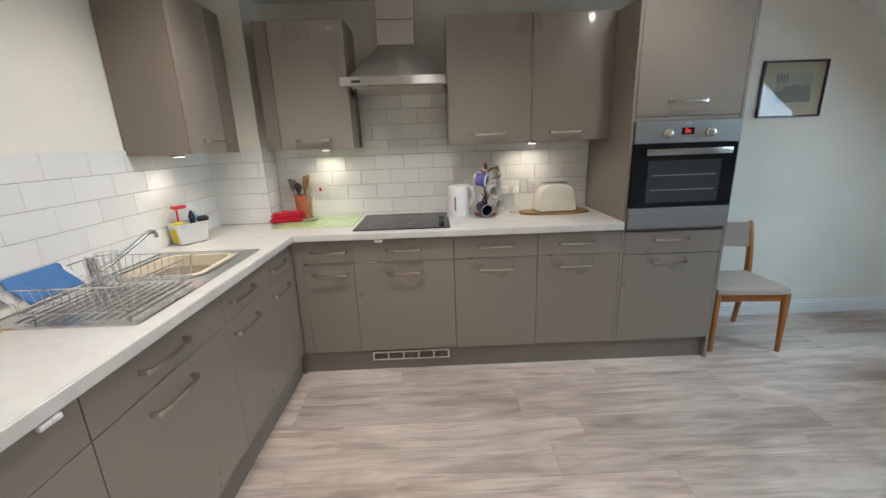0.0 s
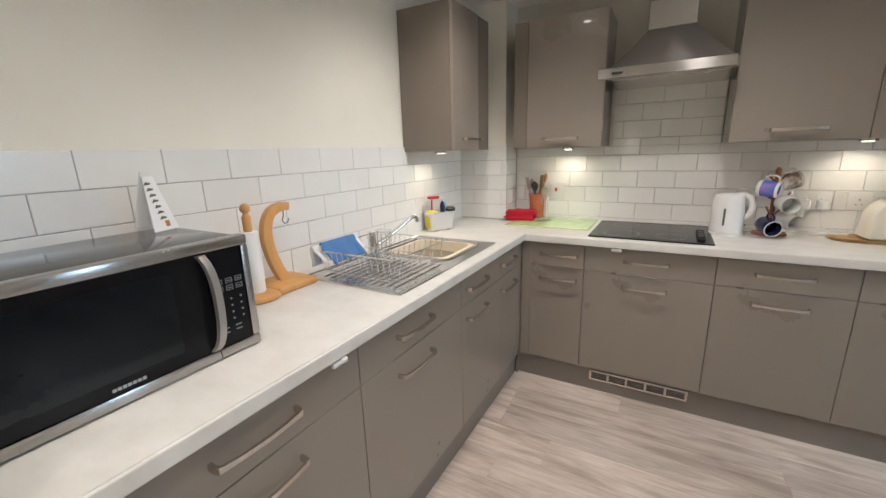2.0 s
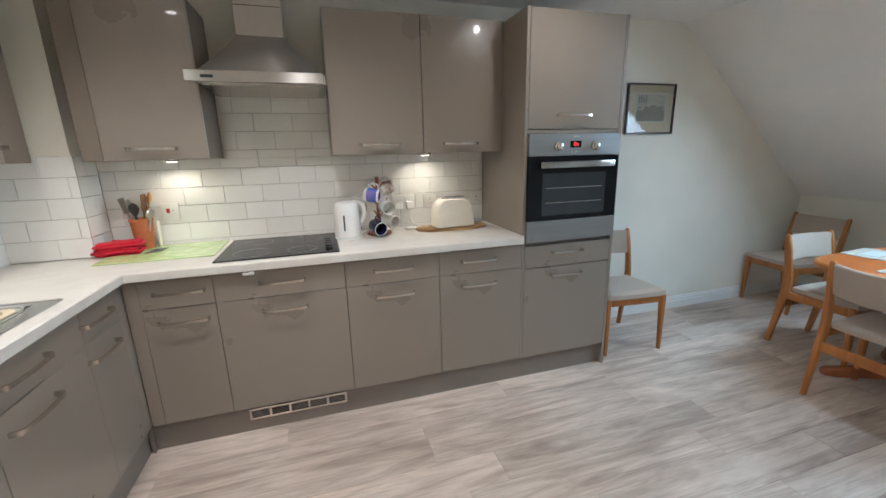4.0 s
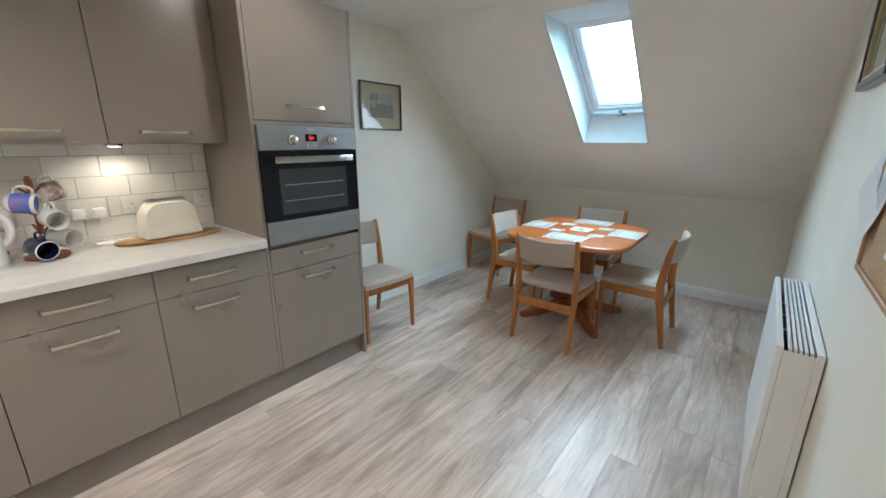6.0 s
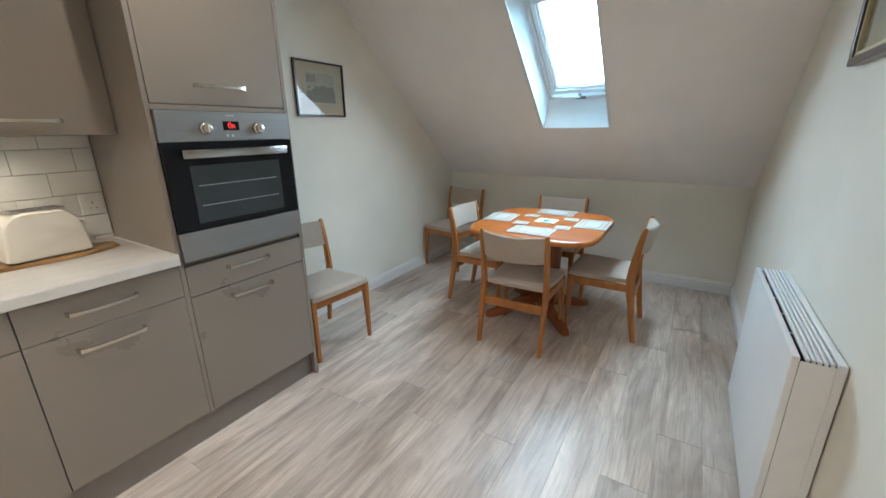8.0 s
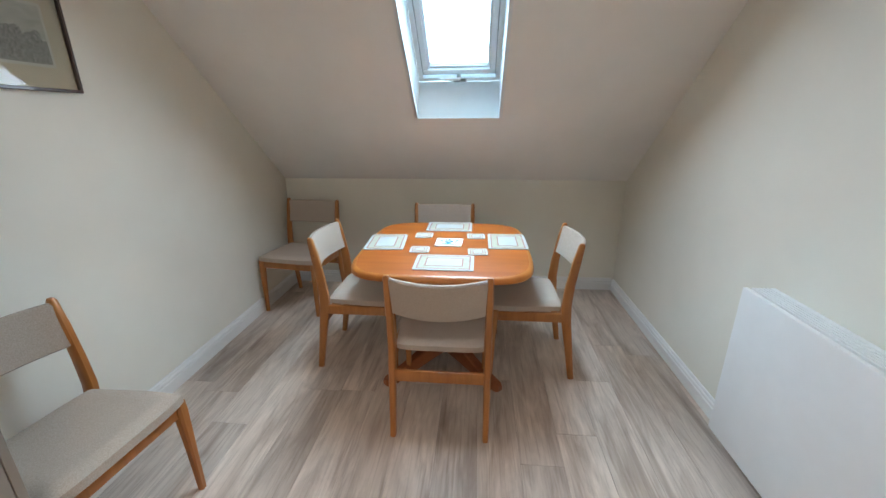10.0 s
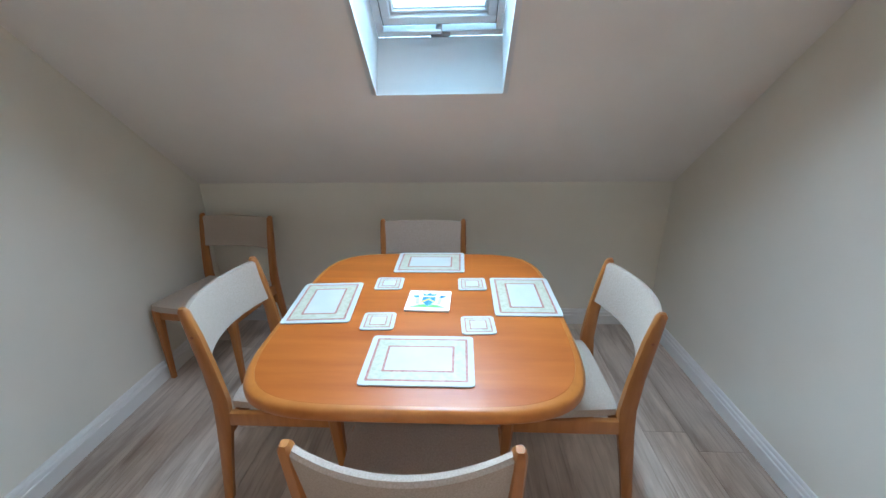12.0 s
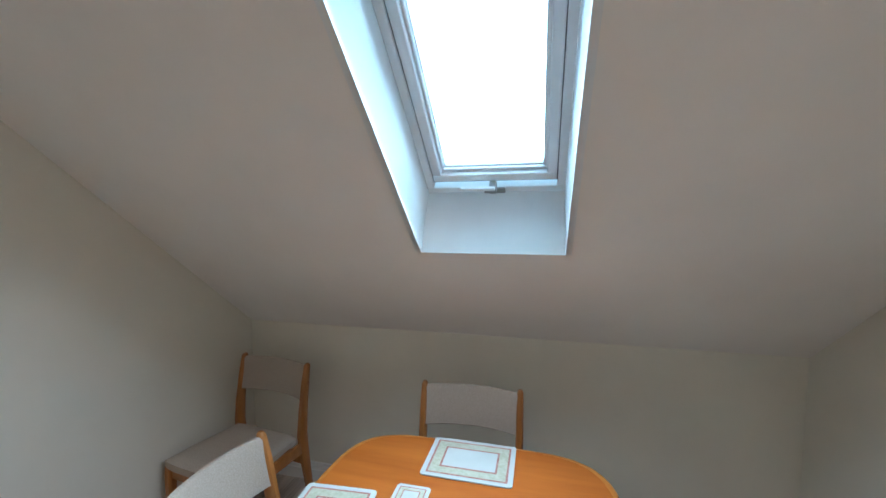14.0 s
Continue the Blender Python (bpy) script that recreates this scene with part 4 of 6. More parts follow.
def crest_tile():
    p = thing("table_tile", "square white tile with blue and green printed emblem", "trivet", (4.712, -1.476, TOP + 0.0004), world_coords=False, turn=-92)
    part("tile", prism(rounded_rect(0.075, 0.072, 0.004, 2), 0.007, 0.001, 1), M["white_plastic"], p)
    blue, green, yellow = mat("blue_print", (0.05, 0.22, 0.62), (0.12, 0.36, 0.72), (70, 70, 70), 0.25), mat("green_print", (0.16, 0.50, 0.16), (0.24, 0.58, 0.22), (70, 70, 70), 0.25), mat("yellow_print", (0.72, 0.55, 0.05), (0.76, 0.62, 0.1), (50, 50, 50), 0.25)
    z = 0.0072

    def flat(pts, m, k=0):
        part("printed_shape", prism(pts, 0.0002, 0, 1, Matrix.Translation((0, 0, z + k * 0.0003))), m, p)

    flat([(-0.06, -0.052), (0.06, -0.052), (0.03, -0.034), (0, -0.028), (-0.03, -0.034)], green)
    flat([(-0.022, 0.022), (-0.024, -0.012), (0, -0.044), (0.024, -0.012), (0.022, 0.022)], blue, 1)
    flat([(-0.026, -0.022), (0, 0.0), (0.026, -0.022), (0.026, -0.014), (0, 0.009), (-0.026, -0.014)], yellow, 2)
    for s in (-1, 1):
        flat([(s * 0.03, -0.03), (s * 0.042, -0.03), (s * 0.046, 0.012), (s * 0.034, 0.016)], M["mat_sage"], 1)
        flat([(s * 0.034, 0.018), (s * 0.05, 0.014), (s * 0.058, 0.03), (s * 0.04, 0.034)], blue, 1)
    flat([(-0.02, 0.03), (-0.026, 0.05), (-0.01, 0.04), (0, 0.054), (0.01, 0.04), (0.026, 0.05), (0.02, 0.03)], blue, 1)


crest_tile()


def radiator():
    x0, x1, yf, yb, z0, z1 = 3.207, 4.095, -2.676, RIGHT_Y + 0.003, 0.095, 0.766
    r = thing("radiator", "white panel radiator with top grille fixed to the wall", "radiator", ((x0 + x1) / 2, -2.73, z0))
    part("front_panel", box(x0, x1, yf - 0.020, yf, z0, z1, 0.004, 2), M["radiator"], r, "", True)
    part("rear_panel", box(x0, x1, yb + 0.002, yb + 0.024, z0 + 0.01, z1 - 0.001, 0.002, 1), M["radiator"], r, "", True)
    for x in (x0, x1 - 0.003):
        part("side_panel", box(x, x + 0.003, yb + 0.0241, yf - 0.0203, z0 + 0.002, z1 - 0.012, 0.0008, 1), M["radiator"], r)
    # Convector is one block, coloured black to give the grille slots their shade.
    part("convector", box(x0 + 0.02, x1 - 0.02, yb + 0.03, yf - 0.04, z0 + 0.03, z1 - 0.024), M["black_plastic"], r, "convector block, black for the shade inside the grille")
    for i in range(5):
        y = yb + 0.024 + (i + 0.78) * (yf - 0.020 - yb - 0.024) / 6
        part("grille_bar", box(x0 + 0.001, x1 - 0.001, y - 0.0042, y + 0.0042, z1 - 0.012, z1 - 0.001, 0.001, 1), M["radiator"], r)
    for i in range(4):
        x = x0 + 0.20 + i * (x1 - x0 - 0.4) / 3
        part("grille_tie", box(x - 0.002, x + 0.002, yb + 0.013, yf - 0.021, z1 - 0.016, z1 - 0.0125), M["radiator"], r)
    part("bracket", box((x0 + x1) / 2 - 0.02, (x0 + x1) / 2 + 0.02, RIGHT_Y, yb + 0.001, 0.4, 0.5), M["radiator"], r)
    v = part("valve", lathe([(0.022, 0), (0.024, 0.01), (0.024, 0.045), (0.018, 0.055), (0.017, 0.085), (0.012, 0.09)], 20, Matrix.Translation((x0 - 0.002, -2.725, 0.165)) @ pose(0, 0, 0, 0, -90)), M["white_plastic"], r, "white thermostatic valve head", True)
    part("pipe", tube([(x0 - 0.03, -2.725, 0.155), (x0 - 0.03, -2.725, 0.0)], 0.0075, 10), M["chrome"], v, "chrome pipe", True)


radiator()


def framed_print():
    x0, x1, z0, z1 = 3.722, 4.168, 1.502, 1.868
    f = thing("framed_picture", "framed engraving with buff mount on the wall", "picture", ((x0 + x1) / 2, -0.012, z0))
    w = 0.012
    for b in (box(x0, x1, -0.024, -0.003, z0, z0 + w, 0.002, 1), box(x0, x1, -0.024, -0.003, z1 - w, z1, 0.002, 1), box(x0, x0 + w, -0.024, -0.003, z0 + w, z1 - w, 0.002, 1), box(x1 - w, x1, -0.024, -0.003, z0 + w, z1 - w, 0.002, 1)):
        part("frame", b, M["dark_frame"], f)
    part("mount", box(x0 + w, x1 - w, -0.010, -0.004, z0 + w, z1 - w), M["mount"], f, "buff mount board")
    p = part("print", box(x0 + 0.085, x1 - 0.075, -0.0116, -0.0102, z0 + 0.085, z1 - 0.065), M["print_paper"], f, "pale engraving of a park with buildings")
    part("print_sky", box(x0 + 0.095, x1 - 0.085, -0.0124, -0.0118, z0 + 0.18, z1 - 0.075), M["print_sky"], p)
    part("print_ground", box(x0 + 0.095, x1 - 0.085, -0.0124, -0.0118, z0 + 0.095, z0 + 0.176), M["print_ink"], p)
    rnd = random.Random(4)
    for k in range(14):
        cx, r = x0 + 0.11 + rnd.random() * 0.22, 0.012 + rnd.random() * 0.02
        pts = [(math.cos(a * 0.7) * r * (0.7 + rnd.random() * 0.5), math.sin(a * 0.7) * r * (0.7 + rnd.random() * 0.4)) for a in range(9)]
        part("print_tree", prism(pts, 0.0004, 0, 1, Matrix.Translation((cx, -0.0127 - k * 0.00003, z0 + 0.165 + rnd.random() * 0.03)) @ pose(0, 0, 0, 90)), M["print_ink"], p)
    for k in range(4):
        a = x0 + 0.105 + k * 0.021
        part("print_tower", box(a, a + 0.015, -0.0129, -0.0125, z1 - 0.14, z1 - 0.095 + 0.012 * (k % 2)), M["print_ink"], p)
    g = part("glazing", quad_mesh([(x0 + w, -0.018, z0 + w), (x1 - w, -0.018, z0 + w), (x1 - w, -0.018, z1 - w), (x0 + w, -0.018, z1 - w)]), M["picture_glass"], f, "clear picture glass", recalc=False)
    g.visible_shadow = False


framed_print()


def wall_mirror_picture():
    x0, x1, z0, z1 = 3.36, 3.90, 1.60, 2.12
    y = RIGHT_Y
    f = thing("framed_picture", "picture in dark frame with gilt slip on the wall", "picture", ((x0 + x1) / 2, y, z0))
    for (a0, a1, c0, c1) in ((x0, x1, z0, z0 + 0.028), (x0, x1, z1 - 0.028, z1), (x0, x0 + 0.028, z0 + 0.028, z1 - 0.028), (x1 - 0.028, x1, z0 + 0.028, z1 - 0.028)):
        part("frame", box(a0, a1, y + 0.002, y + 0.034, c0, c1, 0.004, 2), M["dark_frame"], f)
    i = 0.028
    for (a0, a1, c0, c1) in ((x0 + i, x1 - i, z0 + i, z0 + i + 0.014), (x0 + i, x1 - i, z1 - i - 0.014, z1 - i), (x0 + i, x0 + i + 0.014, z0 + i + 0.014, z1 - i - 0.014), (x1 - i - 0.014, x1 - i, z0 + i + 0.014, z1 - i - 0.014)):
        part("slip", box(a0, a1, y + 0.004, y + 0.026, c0, c1, 0.002, 1), M["gilt"], f, "gilt inner slip")
    p = part("print", box(x0 + 0.04, x1 - 0.04, y + 0.003, y + 0.010, z0 + 0.04, z1 - 0.04), M["mount"], f)
    part("print_field", box(x0 + 0.11, x1 - 0.11, y + 0.0102, y + 0.011, z0 + 0.12, z1 - 0.12), M["print_sky"], p)
    g = part("glazing", quad_mesh([(x1 - 0.04, y + 0.017, z0 + 0.04), (x0 + 0.04, y + 0.017, z0 + 0.04), (x0 + 0.04, y + 0.017, z1 - 0.04), (x1 - 0.04, y + 0.017, z1 - 0.04)]), M["picture_glass"], f, recalc=False)
    g.visible_shadow = False


wall_mirror_picture()


def notice_board():
    x0, x1, z0, z1 = 2.50, 3.098, 1.08, 1.99
    y = RIGHT_Y
    f = thing("notice_board", "wood-framed cork notice board with pinned papers", "notice board", ((x0 + x1) / 2, y, z0))
    part("cork", box(x0 + 0.016, x1 - 0.016, y + 0.002, y + 0.012, z0 + 0.016, z1 - 0.016), M["cork"], f, "brown cork panel")
    for (a0, a1, c0, c1) in ((x0, x1, z0, z0 + 0.016), (x0, x1, z1 - 0.016, z1), (x0, x0 + 0.016, z0 + 0.016, z1 - 0.016), (x1 - 0.016, x1, z0 + 0.016, z1 - 0.016)):
        part("frame", box(a0, a1, y + 0.002, y + 0.02, c0, c1, 0.003, 1), M["cork_side"], f)

    def sheet(cx, cz, w, h, turn, seed):
        s = thing("pinned_paper", "white printed sheet pinned to the cork board", "paper", (cx, y + 0.013, cz), "pinned papers", world_coords=False)
        b = bmesh.new()
        n = 8
        grid = []
        for i in range(n + 1):
            row = []
            for j in range(n + 1):
                u, v = i / n - 0.5, j / n - 0.5
                curl = 0.004 + 0.05 * max(0, -v - 0.05) ** 1.6 + 0.01 * u * u
                row.append(b.verts.new((u * w, curl, v * h)))
            grid.append(row)
        for i in range(n):
            for j in range(n):
                b.faces.new((grid[i][j], grid[i + 1][j], grid[i + 1][j + 1], grid[i][j + 1]))
        r = bmesh.ops.extrude_face_region(b, geom=list(b.faces))
        bmesh.ops.translate(b, verts=[v for v in r["geom"] if isinstance(v, bmesh.types.BMVert)], vec=(0, 0.0006, 0))
        bmesh.ops.rotate(b, verts=b.verts, matrix=Matrix.Rotation(radians(turn), 3, "Y"))
        part("sheet", b, M["paper"], s, "", True)
        rnd = random.Random(seed)
        for k in range(13):
            wid = w * (0.35 + 0.4 * rnd.random())
            bb = box(-w * 0.4, -w * 0.4 + wid, 0.0, 0.0004, 0, h * 0.011)
            zz = h * (0.36 - 0.042 * k)
            curl = 0.0052 + 0.05 * max(0, -zz / h - 0.05) ** 1.6 + 0.002
            bmesh.ops.translate(bb, verts=bb.verts, vec=(0, curl, zz))
            bmesh.ops.rotate(bb, verts=bb.verts, matrix=Matrix.Rotation(radians(turn), 3, "Y"))
            part("text_line", bb, M["ink"], s)
        part("pin", lathe([(0.002, 0), (0.002, 0.008), (0.005, 0.012), (0.004, 0.016)], 10, Matrix.Rotation(radians(turn), 4, "Y") @ Matrix.Translation((w * 0.42 if turn < -20 else 0, 0.0, h * 0.45)) @ pose(0, 0, 0, -90)), M["dark_frame"], s)
        return s

    for px, pz in ((2.562, 1.128), (2.545, 1.112), (3.03, 1.62)):
        part("pin", lathe([(0.0015, 0), (0.0015, 0.006), (0.0045, 0.009), (0.003, 0.012)], 8, Matrix.Translation((px, y + 0.012, pz)) @ pose(0, 0, 0, -90)), M["dark_frame"], f, "small dark pin")
    sheet(3.055, 1.335, 0.21, 0.297, -36, 1)
    sheet(2.645, 1.315, 0.20, 0.29, -8, 2)
    sheet(2.66, 1.70, 0.21, 0.297, 3, 3)


notice_board()


# ==== kitchen things ====
W = WORKTOP
COL = {
    "blue_cloth": mat("blue_towelling", (0.06, 0.16, 0.37), (0.10, 0.22, 0.46), (240, 240, 240), 0.95, bump=0.9, fine=300, blotch=0.1),
    "white_cloth": mat("white_towelling", (0.66, 0.66, 0.66), (0.74, 0.74, 0.74), (200, 200, 200), 0.95, bump=0.9, fine=300),
    "washbowl": mat("cream_washing_bowl", (0.70, 0.60, 0.42), (0.74, 0.64, 0.46), (9, 9, 9), 0.4, blotch=0.04),
    "red_cloth": mat("red_quilted_cotton", (0.50, 0.008, 0.028), (0.60, 0.02, 0.045), (70, 70, 70), 0.85, bump=0.6, fine=140, blotch=0.08),
    "green_glass": mat("green_printed_board", (0.40, 0.58, 0.22), (0.62, 0.74, 0.42), (14, 22, 14), 0.2, 0.28, blotch=0.12, detail=3, coat=0.3),
    "terracotta": mat("terracotta", (0.42, 0.13, 0.05), (0.50, 0.18, 0.075), (30, 30, 30), 0.75, bump=0.2, blotch=0.1),
    "dark_wood": mat("dark_wooden_spoon", (0.18, 0.085, 0.04), (0.28, 0.14, 0.065), (20, 20, 4), 0.6),
    "red_wood": mat("reddish_mug_tree_wood", (0.20, 0.065, 0.03), (0.30, 0.11, 0.05), (16, 16, 3), 0.4),
    "stoneware": mat("white_stoneware", (0.70, 0.69, 0.66), (0.75, 0.74, 0.71), (12, 12, 12), 0.2, coat=0.3),
    "navy_glaze": mat("navy_glaze", (0.012, 0.014, 0.06), (0.02, 0.022, 0.08), (12, 12, 12), 0.15, coat=0.4),
    "blue_glaze": mat("blue_picture_glaze", (0.04, 0.14, 0.55), (0.22, 0.16, 0.42), (18, 18, 14), 0.2, coat=0.3, detail=2),
    "brown_print": mat("brown_mug_print", (0.22, 0.14, 0.10), (0.62, 0.58, 0.52), (40, 40, 40), 0.25, detail=1),
    "olive_board": mat("olive_wood_board", (0.20, 0.10, 0.03), (0.55, 0.36, 0.15), (4, 22, 22), 0.45, blotch=0.25, detail=6),
    "yellow": mat("yellow_sponge", (0.62, 0.52, 0.03), (0.70, 0.60, 0.06), (80, 80, 80), 0.9, bump=0.8, fine=150),
    "sky_blue": mat("pale_blue_plastic", (0.20, 0.48, 0.60), (0.26, 0.54, 0.66), (20, 20, 20), 0.35),
    "mw_window": mat("microwave_window", (0.004, 0.006, 0.008), (0.007, 0.009, 0.011), (3, 3, 3), 0.06, 0.09, spec=0.3),
    "mw_top": mat("grey_enamel_case", (0.022, 0.021, 0.02), (0.026, 0.025, 0.024), (9, 9, 9), 0.13, 0.17, coat=0.2),
    "panel_print": mat("pale_panel_print", (0.26, 0.27, 0.28), (0.32, 0.33, 0.34), (9, 9, 9), 0.4),
    "steel_sink": mat("satin_sink_steel", (0.68, 0.68, 0.67), (0.74, 0.74, 0.73), (40, 6, 40), 0.20, 0.28, metal=1.0, bump=0.05),
    "dark_mark": mat("dark_print", (0.10, 0.085, 0.08), (0.16, 0.13, 0.12), (30, 30, 30), 0.6),
}


def sink():
    s = thing("sink", "stainless steel inset sink with ribbed drainer", "sink", (0.33, -1.34, W))
    x0, x1, y0, y1 = 0.085, 0.567, -1.765, -0.915
    z = W + 0.003
    b = bmesh.new()
    bx0, bx1, by0, by1 = 0.135, 0.500, -1.335, -0.965
    # rim and drainer deck round the bowl
    for a0, a1, c0, c1 in ((x0, x1, y0, by0), (x0, x1, by1, y1), (x0, bx0, by0, by1), (bx1, x1, by0, by1)):
        box(a0, a1, c0, c1, z - 0.0025, z, 0, 1, bm=b)
    part("deck", b, COL["steel_sink"], s)
    b = bmesh.new()
    rings = []
    for k, (inset, depth) in enumerate(((0.0, 0.0), (0.008, -0.01), (0.016, -0.12), (0.05, -0.145))):
        pts = rounded_rect((bx1 - bx0) / 2 - inset, (by1 - by0) / 2 - inset, 0.06, 6)
        rings.append([b.verts.new(((bx0 + bx1) / 2 + p[0], (by0 + by1) / 2 + p[1], z + depth)) for p in pts])
    for r0, r1 in zip(rings, rings[1:]):
        for i in range(len(r0)):
            b.faces.new((r0[i], r0[(i + 1) % len(r0)], r1[(i + 1) % len(r0)], r1[i]))
    b.faces.new(rings[-1])
    part("bowl", b, COL["steel_sink"], s, "", True)
    rim = tube([((bx0 + bx1) / 2 + p[0], (by0 + by1) / 2 + p[1], z + 0.001) for p in rounded_rect((bx1 - bx0) / 2 + 0.006, (by1 - by0) / 2 + 0.006, 0.065, 6)], 0.0035, 6, closed=True)
    part("bowl_rim", rim, M["chrome"], s, "", True)
    edge = tube([((x0 + x1) / 2 + p[0], (y0 + y1) / 2 + p[1], z) for p in rounded_rect((x1 - x0) / 2, (y1 - y0) / 2, 0.012, 4)], 0.0035, 6, closed=True)
    part("rim", edge, M["chrome"], s, "", True)
    for i in range(11):
        x = 0.155 + i * 0.034
        part("drainer_rib", box(x, x + 0.012, -1.72, -1.39, z - 0.001, z + 0.0035, 0.0015, 1), COL["steel_sink"], s)
    t = thing("tap", "chrome mixer tap with angled swivel spout", "tap", (0.125, -1.375, W + 0.003))
    part("body", lathe([(0.026, 0), (0.026, 0.012), (0.02, 0.02), (0.02, 0.075), (0.022, 0.08), (0.022, 0.098), (0.016, 0.105), (0.006, 0.107)], 20, Matrix.Translation((0.125, -1.375, W + 0.003))), M["chrome"], t, "", True)
    part("spout", tube([(0.130, -1.362, W + 0.05), (0.15, -1.31, W + 0.068), (0.185, -1.235, W + 0.115), (0.215, -1.165, W + 0.158), (0.222, -1.148, W + 0.160), (0.226, -1.138, W + 0.150), (0.227, -1.136, W + 0.132)], [0.011, 0.011, 0.0105, 0.010, 0.010, 0.010, 0.0105], 12), M["chrome"], t, "", True)
    part("lever", tube([(0.125, -1.375, W + 0.103), (0.135, -1.40, W + 0.118), (0.16, -1.43, W + 0.122)], [0.006, 0.006, 0.004], 8), M["chrome"], t, "", True)
    w = thing("washing_up_bowl", "cream plastic washing-up bowl inside the sink", "bowl", (0.318, -1.15, W - 0.142))
    b = bmesh.new()
    rings = []
    for inset, dz in ((0.075, 0.0), (0.05, 0.006), (0.026, 0.140), (0.012, 0.142), (0.012, 0.147), (0.032, 0.147), (0.054, 0.010), (0.08, 0.005)):
        pts = rounded_rect(0.1825 - inset, 0.185 - inset, 0.05, 6)
        rings.append([b.verts.new((0.3175 + p[0], -1.15 + p[1], W - 0.1415 + dz)) for p in pts])
    for r0, r1 in zip(rings, rings[1:]):
        for i in range(len(r0)):
            b.faces.new((r0[i], r0[(i + 1) % len(r0)], r1[(i + 1) % len(r0)], r1[i]))
    b.faces.new(rings[-1])
    b.faces.new(rings[0][::-1])
    part("basin", b, COL["washbowl"], w, "", True)


sink()


def dish_rack():
    r = thing("dish_rack", "empty chrome wire dish rack on the drainer", "dish rack", (0.34, -1.55, W + 0.007))
    x0, x1, y0, y1, z0, z1 = 0.145, 0.535, -1.745, -1.365, W + 0.028, W + 0.115
    flare = 0.02

    def loop(inset, z):
        return [((x0 + x1) / 2 + p[0], (y0 + y1) / 2 + p[1], z) for p in rounded_rect((x1 - x0) / 2 - inset, (y1 - y0) / 2 - inset, 0.03, 4)]

    part("rim_wire", tube(loop(0, z1), 0.0022, 6, closed=True), M["chrome"], r, "", True)
    part("base_wire", tube(loop(flare, z0), 0.0018, 6, closed=True), M["chrome"], r, "", True)
    n = 13
    for i in range(n):
        x = x0 + 0.03 + (x1 - x0 - 0.06) * i / (n - 1)
        part("cross_wire", tube([(x, y0 + 0.002, z1), (x, y0 + flare, z0), (x, y1 - flare, z0), (x, y1 - 0.002, z1)], 0.0011, 5), M["chrome"], r, "", True)
    for i in range(5):
        y = y0 + 0.04 + (y1 - y0 - 0.08) * i / 4
        part("long_wire", tube([(x0 + 0.002, y, z1), (x0 + flare, y, z0), (x1 - flare, y, z0), (x1 - 0.002, y, z1)], 0.0012, 5), M["chrome"], r, "", True)
    for i in range(12):
        for y, h in ((-1.50, 0.052), (-1.62, 0.045)):
            x = x0 + 0.05 + i * 0.026
            part("plate_prong", tube([(x, y - 0.03, z0), (x, y - 0.024, z0 + h * 0.7), (x, y, z0 + h), (x, y + 0.024, z0 + h * 0.7), (x, y + 0.03, z0)], 0.0011, 5), M["chrome"], r, "", True)
    for x in (x0 + 0.05, x1 - 0.05):
        for y in (y0 + 0.05, y1 - 0.05):
            part("foot", tube([(x, y, W + 0.0062), (x, y, z0)], 0.0035, 6), M["chrome"], r)
    c = thing("cutlery_basket", "round wire cutlery basket in the dish rack", "basket", (0.19, -1.43, W + 0.03))
    for k in range(5):
        z = W + 0.033 + k * 0.026
        part("ring_wire", tube([(0.225 + 0.034 * math.cos(a * math.pi / 10), -1.412 + 0.034 * math.sin(a * math.pi / 10), z) for a in range(20)], 0.0013, 5, closed=True), M["chrome"], c, "", True)
    for a in range(10):
        x, y = 0.225 + 0.034 * math.cos(a * math.pi / 5), -1.412 + 0.034 * math.sin(a * math.pi / 5)
        part("upright_wire", tube([(x, y, W + 0.031), (x, y, W + 0.139)], 0.0014, 5), M["chrome"], c)


dish_rack()


def draped_cloth(name, label, m, y0, y1, x, z, front, back, seed):
    """A cloth folded over the rack's rim, hanging down at both sides."""
    c = thing(name, label, "cloth", (x, (y0 + y1) / 2, z - front), world_coords=True)
    rnd = random.Random(seed)
    b = bmesh.new()
    n, k = 14, 12
    rows = []
    ph = rnd.random() * 6
    for i in range(n + 1):
        y = y0 + (y1 - y0) * i / n
        row = []
        for j in range(k + 1):
            t = j / k
            s = t * (front + back + 0.03) - back
            wob = 0.005 * math.sin(i * 0.9 + ph) * (0.3 + abs(t - 0.4)) + 0.003 * math.sin(i * 2.3 + j)
            if s < 0:
                p = (x - 0.010 + wob, y, z + s)
            elif s < 0.03:
                a = s / 0.03 * math.pi
                p = (x - 0.010 * math.cos(a), y, z + 0.010 * math.sin(a))
            else:
                d = s - 0.03
                p = (x + 0.010 + wob + d * 0.55, y + 0.01 * math.sin(j * 0.7), z - d * 0.84)
            row.append(b.verts.new(p))
        rows.append(row)
    for i in range(n):
        for j in range(k):
            b.faces.new((rows[i][j], rows[i + 1][j], rows[i + 1][j + 1], rows[i][j + 1]))
    ob = part("cloth", b, m, c, "", True)
    sol = ob.modifiers.new("thick", "SOLIDIFY")
    sol.thickness, sol.offset = 0.005, 0.0
    return c


draped_cloth("dish_cloth", "blue microfibre cloth draped over the rack rim", COL["blue_cloth"], -1.715, -1.525, 0.150, W + 0.126, 0.085, 0.06, 3)
draped_cloth("dish_cloth", "white cloth folded over the rack rim", COL["white_cloth"], -1.750, -1.50, 0.139, W + 0.118, 0.06, 0.07, 8)


